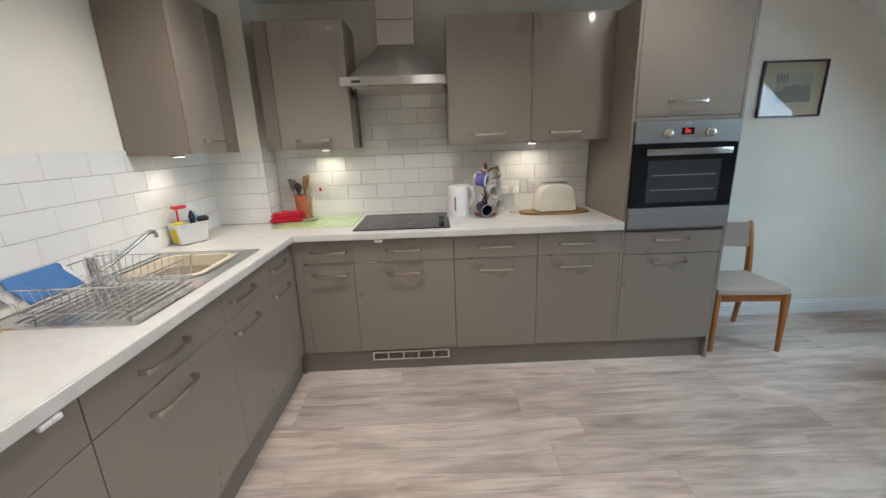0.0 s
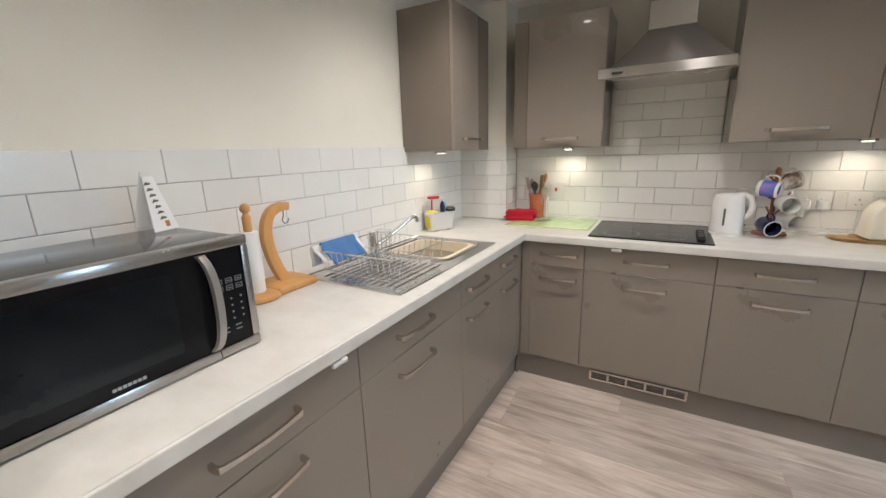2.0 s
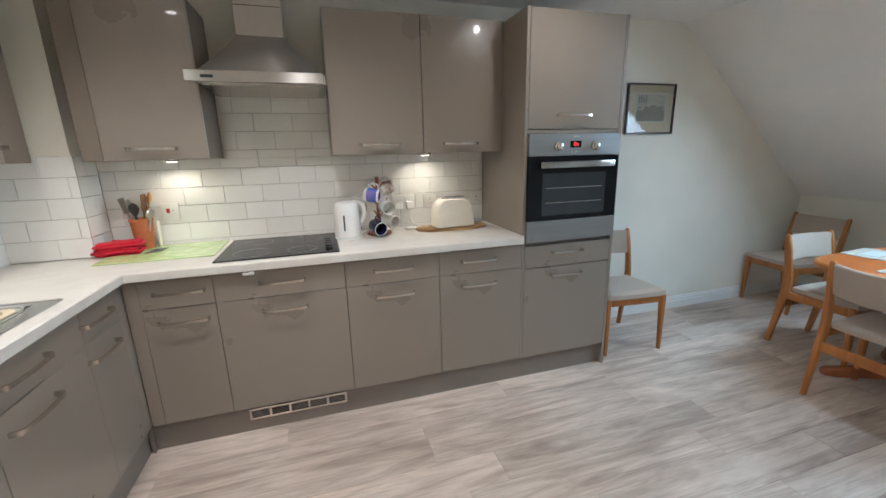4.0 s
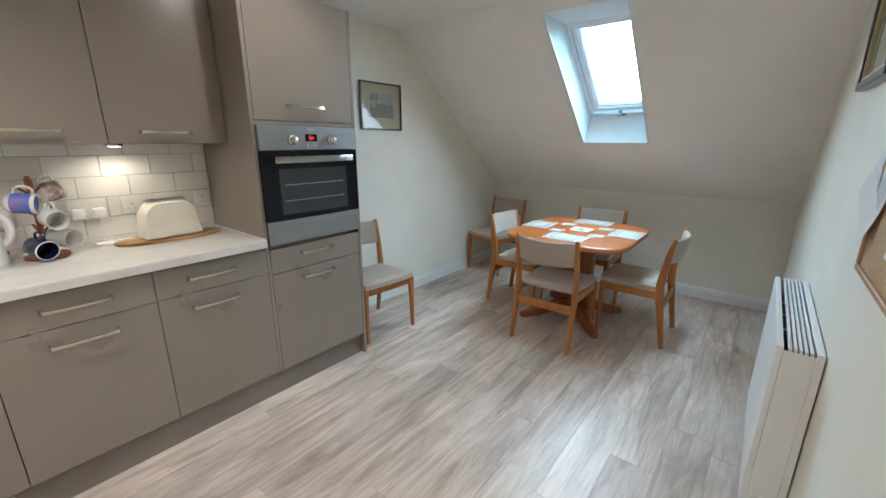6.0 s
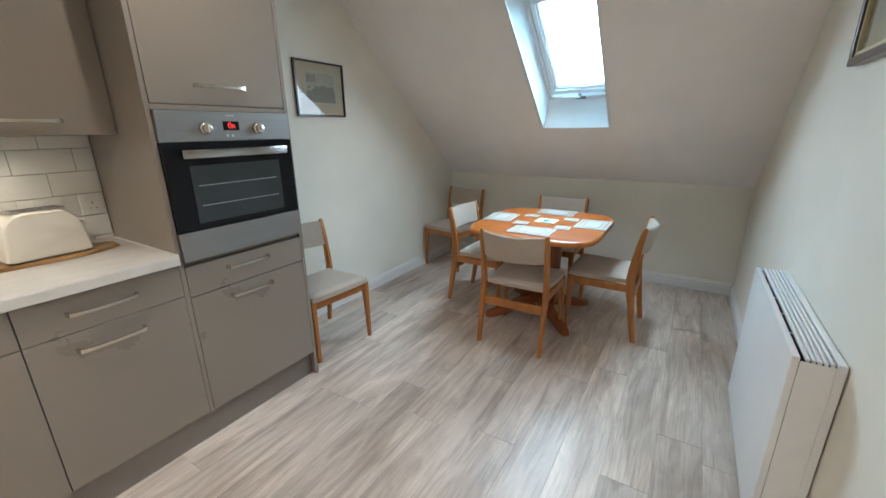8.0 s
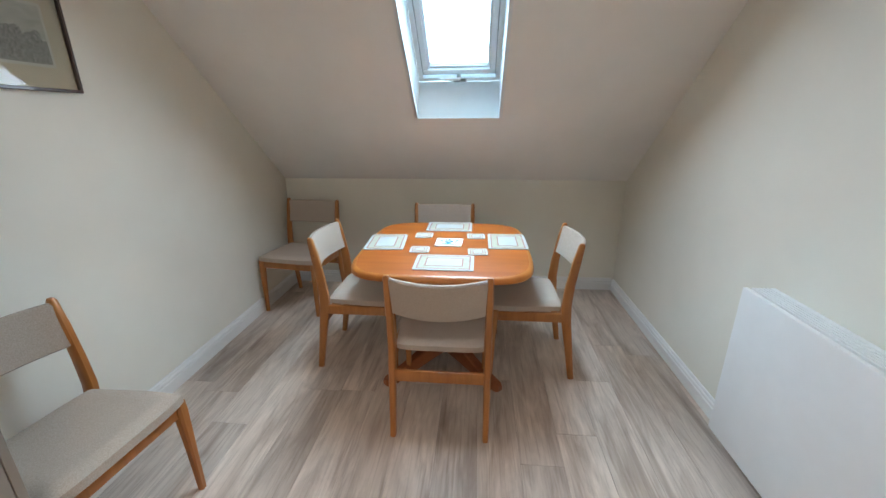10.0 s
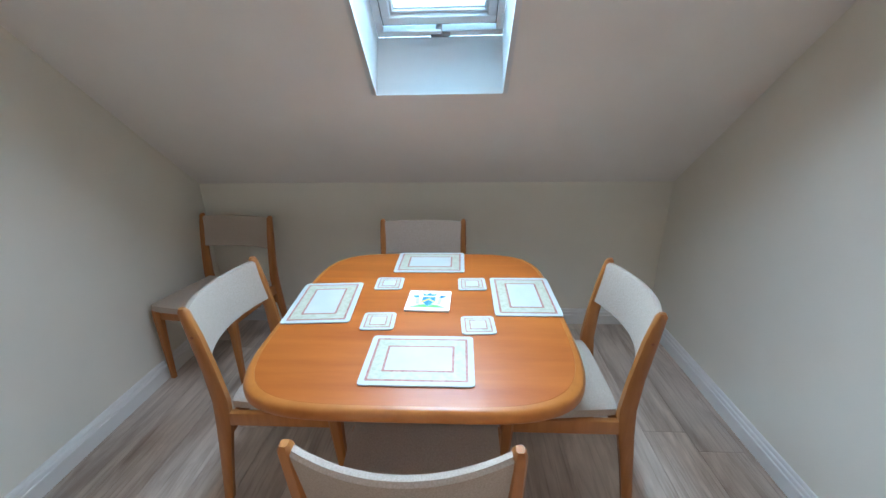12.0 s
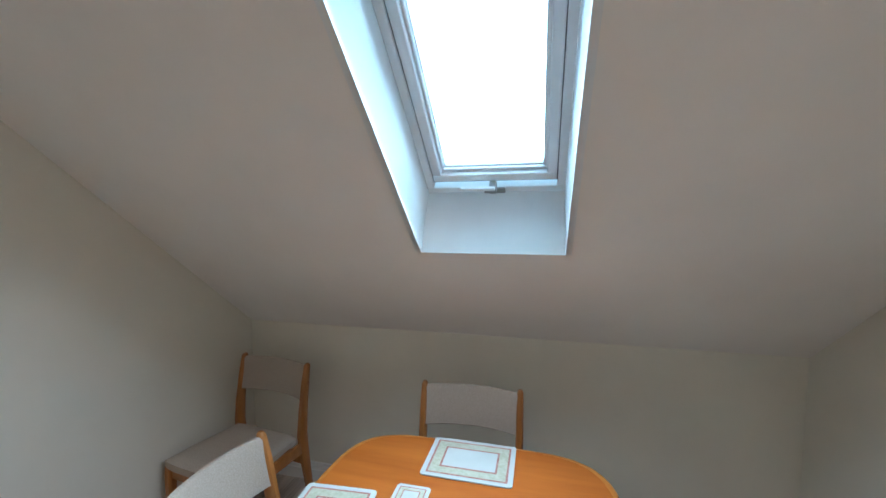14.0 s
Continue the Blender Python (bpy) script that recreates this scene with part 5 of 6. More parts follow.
def caddy():
    c = thing("sink_caddy", "white plastic sink caddy with sponge and brushes", "caddy", (0.095, -0.69, W), world_coords=False, turn=62)
    b = bmesh.new()
    rings = []
    for (hx, hy, z) in ((0.076, 0.043, 0.0), (0.079, 0.046, 0.004), (0.086, 0.052, 0.103), (0.090, 0.056, 0.105), (0.090, 0.056, 0.11), (0.083, 0.049, 0.11), (0.076, 0.042, 0.008)):
        rings.append([b.verts.new((p[0], p[1], z + 0.004)) for p in rounded_rect(hx, hy, 0.018, 4)])
    for r0, r1 in zip(rings, rings[1:]):
        for i in range(len(r0)):
            b.faces.new((r0[i], r0[(i + 1) % len(r0)], r1[(i + 1) % len(r0)], r1[i]))
    b.faces.new(rings[0][::-1])
    b.faces.new(rings[-1])
    part("tub", b, M["white_plastic"], c, "", True)
    part("foot", box(-0.06, -0.03, -0.04, -0.02, 0, 0.005, 0.002, 1), M["black_plastic"], c)
    part("foot", box(0.03, 0.06, -0.04, -0.02, 0, 0.005, 0.002, 1), M["black_plastic"], c)
    part("handle", tube([(-0.098, 0.0, 0.10), (-0.105, 0.01, 0.15), (-0.075, 0.02, 0.185), (0.0, 0.025, 0.20), (0.06, 0.02, 0.19)], 0.004, 8), M["white_plastic"], c, "", True)
    base = pose(0.095, -0.69, W, 0, 0, 62)

    def inside(name, label, bm, m, cat):
        t = thing(name, label, cat, (0, 0, 0), world_coords=False)
        t.matrix_basis = base
        part("body", bm, m, t, "", True)

    inside("sponge", "yellow washing-up sponge in the caddy", box(-0.085, -0.025, -0.035, 0.03, 0.014, 0.122, 0.01, 3), COL["yellow"], "sponge")
    inside("bottle", "pale blue bottle standing in the caddy", lathe([(0.02, 0.014), (0.024, 0.03), (0.024, 0.14), (0.014, 0.155), (0.012, 0.165)], 16, Matrix.Translation((0.045, 0.012, 0))), COL["sky_blue"], "bottle")
    inside("scrubbing_brush", "dark dish brush head in the caddy", lathe([(0.01, 0.014), (0.012, 0.11), (0.03, 0.115), (0.033, 0.13), (0.022, 0.14)], 16, Matrix.Translation((0.07, -0.025, 0))), M["black_plastic"], "brush")
    inside("bottle", "navy bottle top standing in the caddy", lathe([(0.014, 0.014), (0.014, 0.13), (0.018, 0.145), (0.006, 0.178)], 14, Matrix.Translation((0.015, -0.02, 0))), COL["navy_glaze"], "bottle")
    inside("dish_brush", "red-headed dish brush standing in the caddy", join(tube([(-0.03, 0.035, 0.014), (-0.03, 0.03, 0.185)], 0.005, 8), box(-0.055, 0.02, 0.015, 0.045, 0.188, 0.208, 0.007, 2)), M["red_plastic"], "brush")


caddy()


def cutting_and_pot():
    g = thing("chopping_board", "green leaf-patterned glass worktop protector", "chopping board", (0.68, -0.22, W))
    part("board", box(0.425, 0.94, -0.415, -0.035, W + 0.0015, W + 0.007, 0.002, 2), COL["green_glass"], g)
    for x in (0.46, 0.90):
        for y in (-0.38, -0.07):
            part("foot", lathe([(0.008, W), (0.008, W + 0.002)], 10, Matrix.Translation((x, y, 0))), M["white_plastic"], g)
    m = thing("oven_mitt", "pair of red quilted oven mitts lying folded", "oven mitt", (0.47, -0.2, W + 0.007), world_coords=False, turn=8)
    shape = [(-0.12, 0.0), (-0.115, -0.035), (-0.09, -0.055), (-0.05, -0.058), (-0.01, -0.05), (0.03, -0.05), (0.085, -0.058), (0.09, 0.0), (0.085, 0.062), (0.03, 0.064), (-0.0, 0.058), (-0.03, 0.082), (-0.06, 0.086), (-0.072, 0.066), (-0.055, 0.045), (-0.085, 0.042), (-0.11, 0.028)]
    for k in range(2):
        part("mitt", prism([(x * (1.06 - 0.03 * k), y * (1.06 - 0.02 * k)) for x, y in shape], 0.033, 0.0145, 4, Matrix.Translation((0.006 * k, 0.006 * k, 0.0 + 0.031 * k)) @ pose(0, 0, 0, 0, 0, 4 * k)), COL["red_cloth"], m, "", True)
    p = thing("utensil_pot", "terracotta utensil pot on the worktop", "pot", (0.535, -0.085, W + 0.007))
    part("pot", lathe([(0.040, 0.0), (0.043, 0.004), (0.052, 0.15), (0.056, 0.152), (0.056, 0.165), (0.050, 0.165), (0.046, 0.13), (0.040, 0.01)], 28, Matrix.Translation((0.535, -0.085, W + 0.007))), COL["terracotta"], p, "", True)
    z = W + 0.02

    def tool(name, label, m, foot, top, bm_head, r=0.0045):
        t = thing(name, label, "utensil", (0.535 + foot[0], -0.085 + foot[1], z), "kitchen utensils")
        a, c = Vector((0.535 + foot[0], -0.085 + foot[1], z)), Vector((0.535 + top[0], -0.085 + top[1], W + top[2]))
        part("handle", tube([a, c], r, 8), m, t, "", True)
        d = (c - a).normalized()
        q = d.to_track_quat("Z", "X").to_matrix().to_4x4()
        part("head", bm_head(Matrix.Translation(c) @ q), m, t, "", True)

    spoon = lambda w, h: (lambda mm: lathe([(0.004, -0.004), (w * 0.7, h * 0.25), (w, h * 0.55), (w * 0.75, h * 0.85), (0.004, h)], 14, mm @ Matrix.Diagonal((0.35, 1, 1, 1))))
    slab = lambda w, h: (lambda mm: box(-0.003, 0.003, -w, w, -0.004, h, 0.0028, 2, mm))
    tool("wooden_spatula", "brown wooden spatula in the utensil pot", COL["dark_wood"], (0.01, 0.0), (0.025, 0.0, 0.215), slab(0.03, 0.085), 0.008)
    tool("wooden_spoon", "brown wooden spoon in the utensil pot", M["pale_wood"], (-0.005, 0.01), (0.038, 0.028, 0.235), spoon(0.036, 0.075), 0.007)
    tool("ladle", "steel serving spoon in the utensil pot", M["steel"], (-0.012, 0.0), (-0.028, -0.012, 0.20), spoon(0.036, 0.08), 0.006)
    tool("slotted_turner", "steel fish slice in the utensil pot", M["steel"], (-0.016, 0.012), (-0.06, 0.012, 0.205), slab(0.034, 0.08), 0.006)
    tool("whisk", "steel utensil with dark handle in the pot", M["black_plastic"], (0.0, -0.02), (-0.004, -0.04, 0.19), spoon(0.028, 0.07), 0.007)
    tool("ladle", "steel serving spoon in the utensil pot", M["steel"], (0.016, -0.012), (0.052, -0.03, 0.165), spoon(0.03, 0.06), 0.006)
    t = thing("trivet", "dark wire trivet lying on the green board", "trivet", (0.60, -0.2, W + 0.0075))
    for i in range(5):
        part("wire", tube([(0.585 + i * 0.014, -0.25, W + 0.0095), (0.60 + i * 0.014, -0.14, W + 0.0095)], 0.002, 5), M["grey_rubber"], t)
    k = thing("knife_guard", "pale plastic blade guard leaning behind the pot", "utensil", (0.60, -0.06, W + 0.007))
    part("sheath", box(0.592, 0.606, -0.075, -0.045, W + 0.007, W + 0.15, 0.003, 1), M["cream_plastic"], k)


cutting_and_pot()


def kettle():
    k = thing("kettle", "white plastic jug kettle with side handle", "kettle", (1.613, -0.235, W), world_coords=False, turn=8)
    part("base", lathe([(0.078, 0), (0.078, 0.010), (0.072, 0.014)], 32), M["white_plastic"], k, "", True)
    secs = []
    for r, z, ov in ((0.075, 0.015, 0.0), (0.077, 0.022, 0.0), (0.072, 0.10, 0.0), (0.066, 0.17, 0.002), (0.061, 0.20, 0.004), (0.056, 0.211, 0.004), (0.04, 0.216, 0.004)):
        secs.append([((r + (0.012 * max(0, math.cos(a * math.pi / 16 - math.pi)) ** 6 if z > 0.12 else 0)) * math.cos(a * math.pi / 16) + ov, r * math.sin(a * math.pi / 16), z) for a in range(32)])
    body = part("body", sweep(secs), M["white_plastic"], k, "", True)
    part("handle", tube(curve_through([(0.025, 0, 0.205), (0.060, 0, 0.207), (0.090, 0, 0.190), (0.102, 0, 0.155), (0.097, 0, 0.115), (0.080, 0, 0.090), (0.062, 0, 0.084)], 5), 0.014, 12), M["white_plastic"], k, "", True)
    part("level_window", box(-0.036, -0.027, -0.0705, -0.058, 0.055, 0.145, 0.003, 2), M["grey_rubber"], body, "dark water level window", True)
    part("switch", box(0.068, 0.082, -0.008, 0.008, 0.045, 0.058, 0.003, 1), M["black_plastic"], k)


kettle()


def mug(m, outside, inside, label, band=None, rim=None):
    g = thing("mug", label, "mug", (0, 0, 0), "mugs on the mug tree", world_coords=False)
    g.matrix_basis = m
    part("cup", lathe([(0.030, 0.0), (0.036, 0.003), (0.040, 0.012), (0.041, 0.092), (0.0405, 0.095), (0.0375, 0.095), (0.0365, 0.09), (0.035, 0.012), (0.028, 0.008)], 28), outside, g, "", True)
    part("inside", lathe([(0.0345, 0.0125), (0.0358, 0.091), (0.0362, 0.0915), (0.0362, 0.0905), (0.034, 0.0118), (0.001, 0.0115)], 24), inside, g, "", True)
    part("handle", tube(curve_through([(0.038, 0, 0.078), (0.056, 0, 0.080), (0.067, 0, 0.065), (0.067, 0, 0.040), (0.055, 0, 0.024), (0.038, 0, 0.024)], 4), 0.005, 8), outside, g, "", True)
    if rim:
        part("rim", tube([(0.0392 * math.cos(a * math.pi / 14), 0.0392 * math.sin(a * math.pi / 14), 0.0945) for a in range(28)], 0.0026, 6, closed=True), rim, g, "white rim", True)
    if band:
        part("print", lathe([(0.0406, 0.02), (0.0414, 0.03), (0.0416, 0.075), (0.0413, 0.082)], 28), band, g, "printed picture band", True)


def mug_tree():
    cx, cy = 1.805, -0.175
    t = thing("mug_tree", "reddish wooden mug tree hung with mugs", "mug tree", (cx, cy, W))
    part("base", lathe([(0.074, 0), (0.076, 0.006), (0.07, 0.014), (0.02, 0.018)], 28, Matrix.Translation((cx, cy, W))), COL["red_wood"], t, "", True)
    part("stem", lathe([(0.012, 0.015), (0.011, 0.30), (0.013, 0.31), (0.013, 0.335), (0.008, 0.348)], 14, Matrix.Translation((cx, cy, W))), COL["red_wood"], t, "", True)
    pegs = []
    for z, a0 in ((0.115, -75), (0.20, -15), (0.29, 40)):
        for s in (0, 180):
            a = radians(a0 + s)
            p0, p1 = Vector((cx, cy, W + z - 0.02)), Vector((cx + 0.062 * math.cos(a), cy + 0.062 * math.sin(a), W + z + 0.022))
            part("peg", tube([p0, p1], 0.005, 8), COL["red_wood"], t, "", True)

    def hang(x, y, z, az, tip, outside, inside, label, band=None, rim=None):
        """The mug's axis leans tip degrees from upright towards az; its handle points up and back."""
        m = Matrix.Translation((x, y, z)) @ Matrix.Rotation(radians(az), 4, "Z") @ Matrix.Rotation(radians(tip), 4, "Y") @ Matrix.Rotation(radians(180), 4, "Z")
        mug(m, outside, inside, label, band, rim)

    hang(1.765, -0.225, W + 0.068, -70, 100, COL["navy_glaze"], COL["navy_glaze"], "navy blue mug with white rim on the tree", None, COL["stoneware"])
    hang(1.838, -0.175, W + 0.088, -56, 98, COL["stoneware"], COL["stoneware"], "white mug hanging low on the tree")
    hang(1.832, -0.215, W + 0.178, -78, 95, COL["stoneware"], COL["stoneware"], "white mug hanging in the tree's middle")
    hang(1.728, -0.205, W + 0.248, -28, 96, COL["stoneware"], COL["stoneware"], "blue picture mug on the mug tree", COL["blue_glaze"])
    hang(1.822, -0.12, W + 0.262, 20, 78, COL["stoneware"], COL["stoneware"], "white mug with brown spots on the tree", COL["brown_print"])
    hang(1.735, -0.13, W + 0.165, 160, 95, COL["stoneware"], COL["stoneware"], "white mug on the far side of the tree")


mug_tree()


def toaster():
    b = thing("bread_board", "long oval olive wood board under the toaster", "chopping board", (2.27, -0.19, W), world_coords=False)
    pts = [(x * (1 + 0.04 * math.sin(3 * i)), y * (1 + 0.05 * math.cos(5 * i * 0.2))) for i, (x, y) in enumerate(rounded_outline(0.235, 0.095, 2.5, 40))]
    part("board", prism(pts, 0.014, 0.004, 2), COL["olive_board"], b, "", True)
    t = thing("toaster", "cream plastic two-slice toaster on the wooden board", "toaster", (2.275, -0.185, W + 0.014), world_coords=False, turn=2)
    # soft shell: rounded ends swept from flank to flank, drawn in at both
    shell = []
    for k in range(15):
        v = k / 14 * 2 - 1
        q = (1 - abs(v) ** 4) ** 0.25 if abs(v) < 1 else 0.0
        drop = 0.70 + 0.30 * max(q, 0.001)
        ring = []
        for i in range(33):
            u = i / 32 * 2 - 1
            top = 0.186 * (1 - abs(u) ** 5.5) ** (1 / 3.2) if abs(u) < 1 else 0.0
            lean = 0.130 - 0.024 * (top / 0.186) ** 3
            ring.append((u * lean * (0.93 + 0.07 * q), v * 0.078, 0.010 + max(top - 0.010, 0) * drop))
        shell.append(ring)
    bm = sweep(shell)
    body = part("body", bm, M["cream_plastic"], t, "", True)
    part("foot", box(-0.11, 0.11, -0.055, 0.055, 0.0, 0.0105, 0.003, 1), M["cream_plastic"], t)
    part("slot_plate", prism(rounded_rect(0.085, 0.048, 0.02, 4), 0.003, 0.001, 1, Matrix.Translation((0, 0, 0.186))), M["steel"], t, "steel plate round the bread slots")
    for y in (-0.02, 0.02):
        part("slot", box(-0.07, 0.07, y - 0.011, y + 0.011, 0.1885, 0.1895), M["black_plastic"], t)
    part("lever", box(0.112, 0.142, -0.018, 0.018, 0.10, 0.114, 0.004, 2), M["cream_plastic"], t)


toaster()


def wall_plate(x0, x1, z0, z1, label, kind):
    y = -0.013
    p = thing("wall_socket" if kind != "switch" else "wall_switch", label, "socket" if kind != "switch" else "switch", ((x0 + x1) / 2, y, z0))
    part("plate", box(x0, x1, y - 0.009, y + 0.0002, z0, z1, 0.003, 2), M["white_plastic"], p, "", True)
    zm = (z0 + z1) / 2
    if kind == "switch":
        part("rocker", box(x0 + 0.026, x0 + 0.043, y - 0.013, y - 0.008, zm - 0.006, zm + 0.02, 0.002, 1), M["red_plastic"], p, "red rocker switch")
        part("neon", box(x0 + 0.055, x0 + 0.062, y - 0.0105, y - 0.008, zm + 0.005, zm + 0.012), M["mount"], p)
        return
    gangs = [0.5] if kind == "single" else [0.27, 0.73]
    for gx in gangs:
        cx = x0 + (x1 - x0) * gx
        for dx, dz, w, h in ((0, 0.014, 0.004, 0.009), (-0.011, -0.008, 0.006, 0.003), (0.011, -0.008, 0.006, 0.003)):
            part("pin_hole", box(cx + dx - w / 2, cx + dx + w / 2, y - 0.0095, y - 0.0088, zm - 0.012 + dz, zm - 0.012 + dz + h), M["black_plastic"], p)
        part("rocker", box(cx + (0.012 if gx < 0.5 else -0.024), cx + (0.024 if gx < 0.5 else -0.012), y - 0.012, y - 0.0085, zm + 0.012, zm + 0.034, 0.002, 1), M["white_plastic"], p)
    return p


wall_plate(0.615, 0.702, 1.062, 1.162, "white cooker switch with red rocker on tiles", "switch")
wall_plate(1.920, 2.066, 1.040, 1.134, "white double socket with two plugs on tiles", "double")
wall_plate(2.126, 2.216, 1.048, 1.137, "white single socket on the tiles", "single")
wall_plate(2.264, 2.408, 1.050, 1.140, "white double socket behind the toaster", "double")
wall_plate(2.464, 2.550, 1.046, 1.140, "white fused switch plate on the tiles", "single")
for x, text in ((1.955, "white plug of the kettle in the socket"), (2.030, "white plug of the toaster in the socket")):
    p = thing("plug", text, "plug", (x, -0.022, 1.06), "plugs")
    part("body", box(x - 0.025, x + 0.025, -0.062, -0.0225, 1.045, 1.096, 0.009, 3), M["white_plastic"], p, "", True)
c = thing("power_cord", "white toaster cord hanging from the plug", "cord", (2.05, -0.1, W))
part("cord", tube(curve_through([(2.032, -0.05, 1.046), (2.03, -0.055, 1.0), (2.036, -0.065, 0.965), (2.058, -0.085, 0.94), (2.09, -0.11, W + 0.006), (2.11, -0.14, W + 0.010), (2.118, -0.15, W + 0.022), (2.131, -0.155, W + 0.04)]), 0.0035, 8), M["white_plastic"], c, "", True)
c = thing("power_cord", "white kettle cord hanging from the plug", "cord", (1.96, -0.1, W))
part("cord", tube(curve_through([(1.957, -0.05, 1.046), (1.955, -0.055, 0.99), (1.945, -0.06, 0.945), (1.92, -0.075, W + 0.006), (1.86, -0.07, W + 0.006), (1.75, -0.085, W + 0.006), (1.68, -0.17, W + 0.006)]), 0.0035, 8), M["white_plastic"], c, "", True)
c = thing("plug_adaptor", "flat white adaptor lying on the worktop", "adaptor", (2.0, -0.12, W))
part("body", box(1.98, 2.05, -0.14, -0.085, W, W + 0.014, 0.005, 2), M["white_plastic"], c, "", True)


def microwave():
    y0, y1, z0, z1, xf, xb = -2.735, -2.205, W + 0.005, 1.214, 0.432, 0.085
    m = thing("microwave", "stainless steel microwave with black glass door, closed", "microwave", (0.26, -2.47, W))
    part("case", box(xb, xf - 0.03, y0 + 0.004, y1 - 0.004, z0, z1 - 0.003, 0.006, 2), COL["mw_top"], m, "dark reflective metal case", True)
    fr = []
    t = 0.024
    fr.append(box(xf - 0.031, xf, y0, y1, z1 - t, z1, 0.004, 2))
    fr.append(box(xf - 0.031, xf, y0, y1, z0, z0 + t, 0.004, 2))
    fr.append(box(xf - 0.031, xf, y1 - 0.020, y1, z0 + t, z1 - t, 0.004, 2))
    fr.append(box(xf - 0.031, xf, y0, y0 + 0.020, z0 + t, z1 - t, 0.004, 2))
    for b in fr:
        part("front_trim", b, M["steel_x"], m, "brushed steel trim", True)
    split = -2.312
    d = part("door", box(xf - 0.03, xf - 0.002, y0 + 0.0205, split - 0.001, z0 + t + 0.0005, z1 - t - 0.0005, 0.002, 1), M["black_glass"], m, "black glass microwave door")
    part("window", box(xf - 0.0025, xf - 0.0012, y0 + 0.06, split - 0.075, z0 + 0.055, z1 - 0.05, 0.0004, 1), COL["mw_window"], d, "dark mesh window")
    for k in range(7):
        part("badge", box(xf - 0.0022, xf - 0.001, -2.526 + k * 0.0086, -2.526 + k * 0.0086 + 0.0064, z0 + 0.034, z0 + 0.0405), COL["panel_print"], d, "small pale badge bar")
    p = part("control_panel", box(xf - 0.03, xf - 0.002, split + 0.001, y1 - 0.0205, z0 + t + 0.0005, z1 - t - 0.0005, 0.002, 1), M["black_glass"], m, "black glass control panel")
    part("seam", box(xf - 0.003, xf + 0.0006, split - 0.0008, split + 0.0008, z0, z0 + t), M["black_plastic"], m)
    secs = []
    n = 14
    for i in range(n + 1):
        s = i / n * 2 - 1
        bow = 0.024 * (1 - s ** 6) + 0.002
        yy = split - 0.010 + 0.012 * (1 - s * s)
        z = (z0 + z1) / 2 + s * 0.116
        w = 0.0115
        secs.append([(xf + bow - 0.005, yy - w, z), (xf + bow + 0.003, yy - w * 0.7, z), (xf + bow + 0.003, yy + w * 0.7, z), (xf + bow - 0.005, yy + w, z)])
    part("handle", sweep(secs), M["steel"], d, "curved steel door handle", True)
    ya, yb = split + 0.014, y1 - 0.03
    for r in range(2):
        for k in range(3):
            u = ya + (yb - ya) * k / 2.6
            zk = 1.106 - r * 0.018
            key = box(xf - 0.0022, xf - 0.0014, u, u + 0.016, zk, zk + 0.001)
            for a0, a1, c0, c1 in ((0, 0.016, 0.011, 0.012), (0, 0.001, 0.001, 0.011), (0.015, 0.016, 0.001, 0.011), (0.004, 0.012, 0.0045, 0.0065)):
                box(xf - 0.0022, xf - 0.0014, u + a0, u + a1, zk + c0, zk + c1, bm=key)
            part("key", key, COL["panel_print"], p)
    for r in range(4):
        for k in range(3):
            u = ya + 0.006 + (yb - ya) * k / 2.6
            part("key", box(xf - 0.0022, xf - 0.0014, u, u + 0.004, 1.064 - r * 0.017, 1.068 - r * 0.017), COL["panel_print"], p)
    for k in range(2):
        u = ya + k * 0.032
        part("key", box(xf - 0.0022, xf - 0.0014, u, u + 0.016, 0.984, 0.986), COL["panel_print"], p)
        part("key", box(xf - 0.0022, xf - 0.0014, u, u + 0.016, 0.995, 0.997), COL["panel_print"], p)
    for y in (y0 + 0.04, y1 - 0.04):
        for x in (xb + 0.04, xf - 0.06):
            part("foot", lathe([(0.014, W), (0.012, W + 0.006)], 12, Matrix.Translation((x, y, 0))), M["black_plastic"], m)
    for i in range(3):
        part("vent_slot", box(0.13, 0.14, -2.70 + i * 0.05, -2.665 + i * 0.05, z1 - 0.0032, z1 - 0.0022), M["black_plastic"], m)
    c = thing("folded_card", "white folded card with printed shapes on the microwave", "card", (0.155, -2.247, 1.2115), world_coords=False, turn=18)
    lean = Matrix.Rotation(radians(-12), 4, "Y")
    bm = prism([(-0.040, 0.0), (0.036, 0.0), (0.012, 0.146), (-0.020, 0.146)], 0.002, 0, 1, pose(0, 0, 0, 90, 0, 90))
    bmesh.ops.transform(bm, matrix=lean, verts=bm.verts)
    front_card = part("card_face", bm, M["paper"], c)
    bm = prism([(-0.040, 0.0), (0.036, 0.0), (0.012, 0.146), (-0.020, 0.146)], 0.002, 0, 1, pose(-0.062, 0, 0, 90, 0, 90))
    bmesh.ops.transform(bm, matrix=Matrix.Translation((-0.0, 0, 0)) @ Matrix.Rotation(radians(11), 4, "Y"), verts=bm.verts)
    part("card_back", bm, M["paper"], c)
    for i in range(7):
        bm = prism([(-0.011, 0), (0.009, 0.002), (0.010, 0.006), (-0.004, 0.009)], 0.0006, 0, 1, pose(0.0022, 0, 0, 90, 0, 90) @ Matrix.Translation((-0.012 + 0.0018 * (6 - i), 0.03 + i * 0.0155, 0)))
        bmesh.ops.transform(bm, matrix=lean, verts=bm.verts)
        part("printed_mark", bm, COL["dark_mark"], front_card)
    bm = box(0.0021, 0.0028, 0.0, 0.012, 0.010, 0.026)
    bmesh.ops.transform(bm, matrix=lean, verts=bm.verts)
    part("printed_mark", bm, COL["terracotta"], front_card)


microwave()


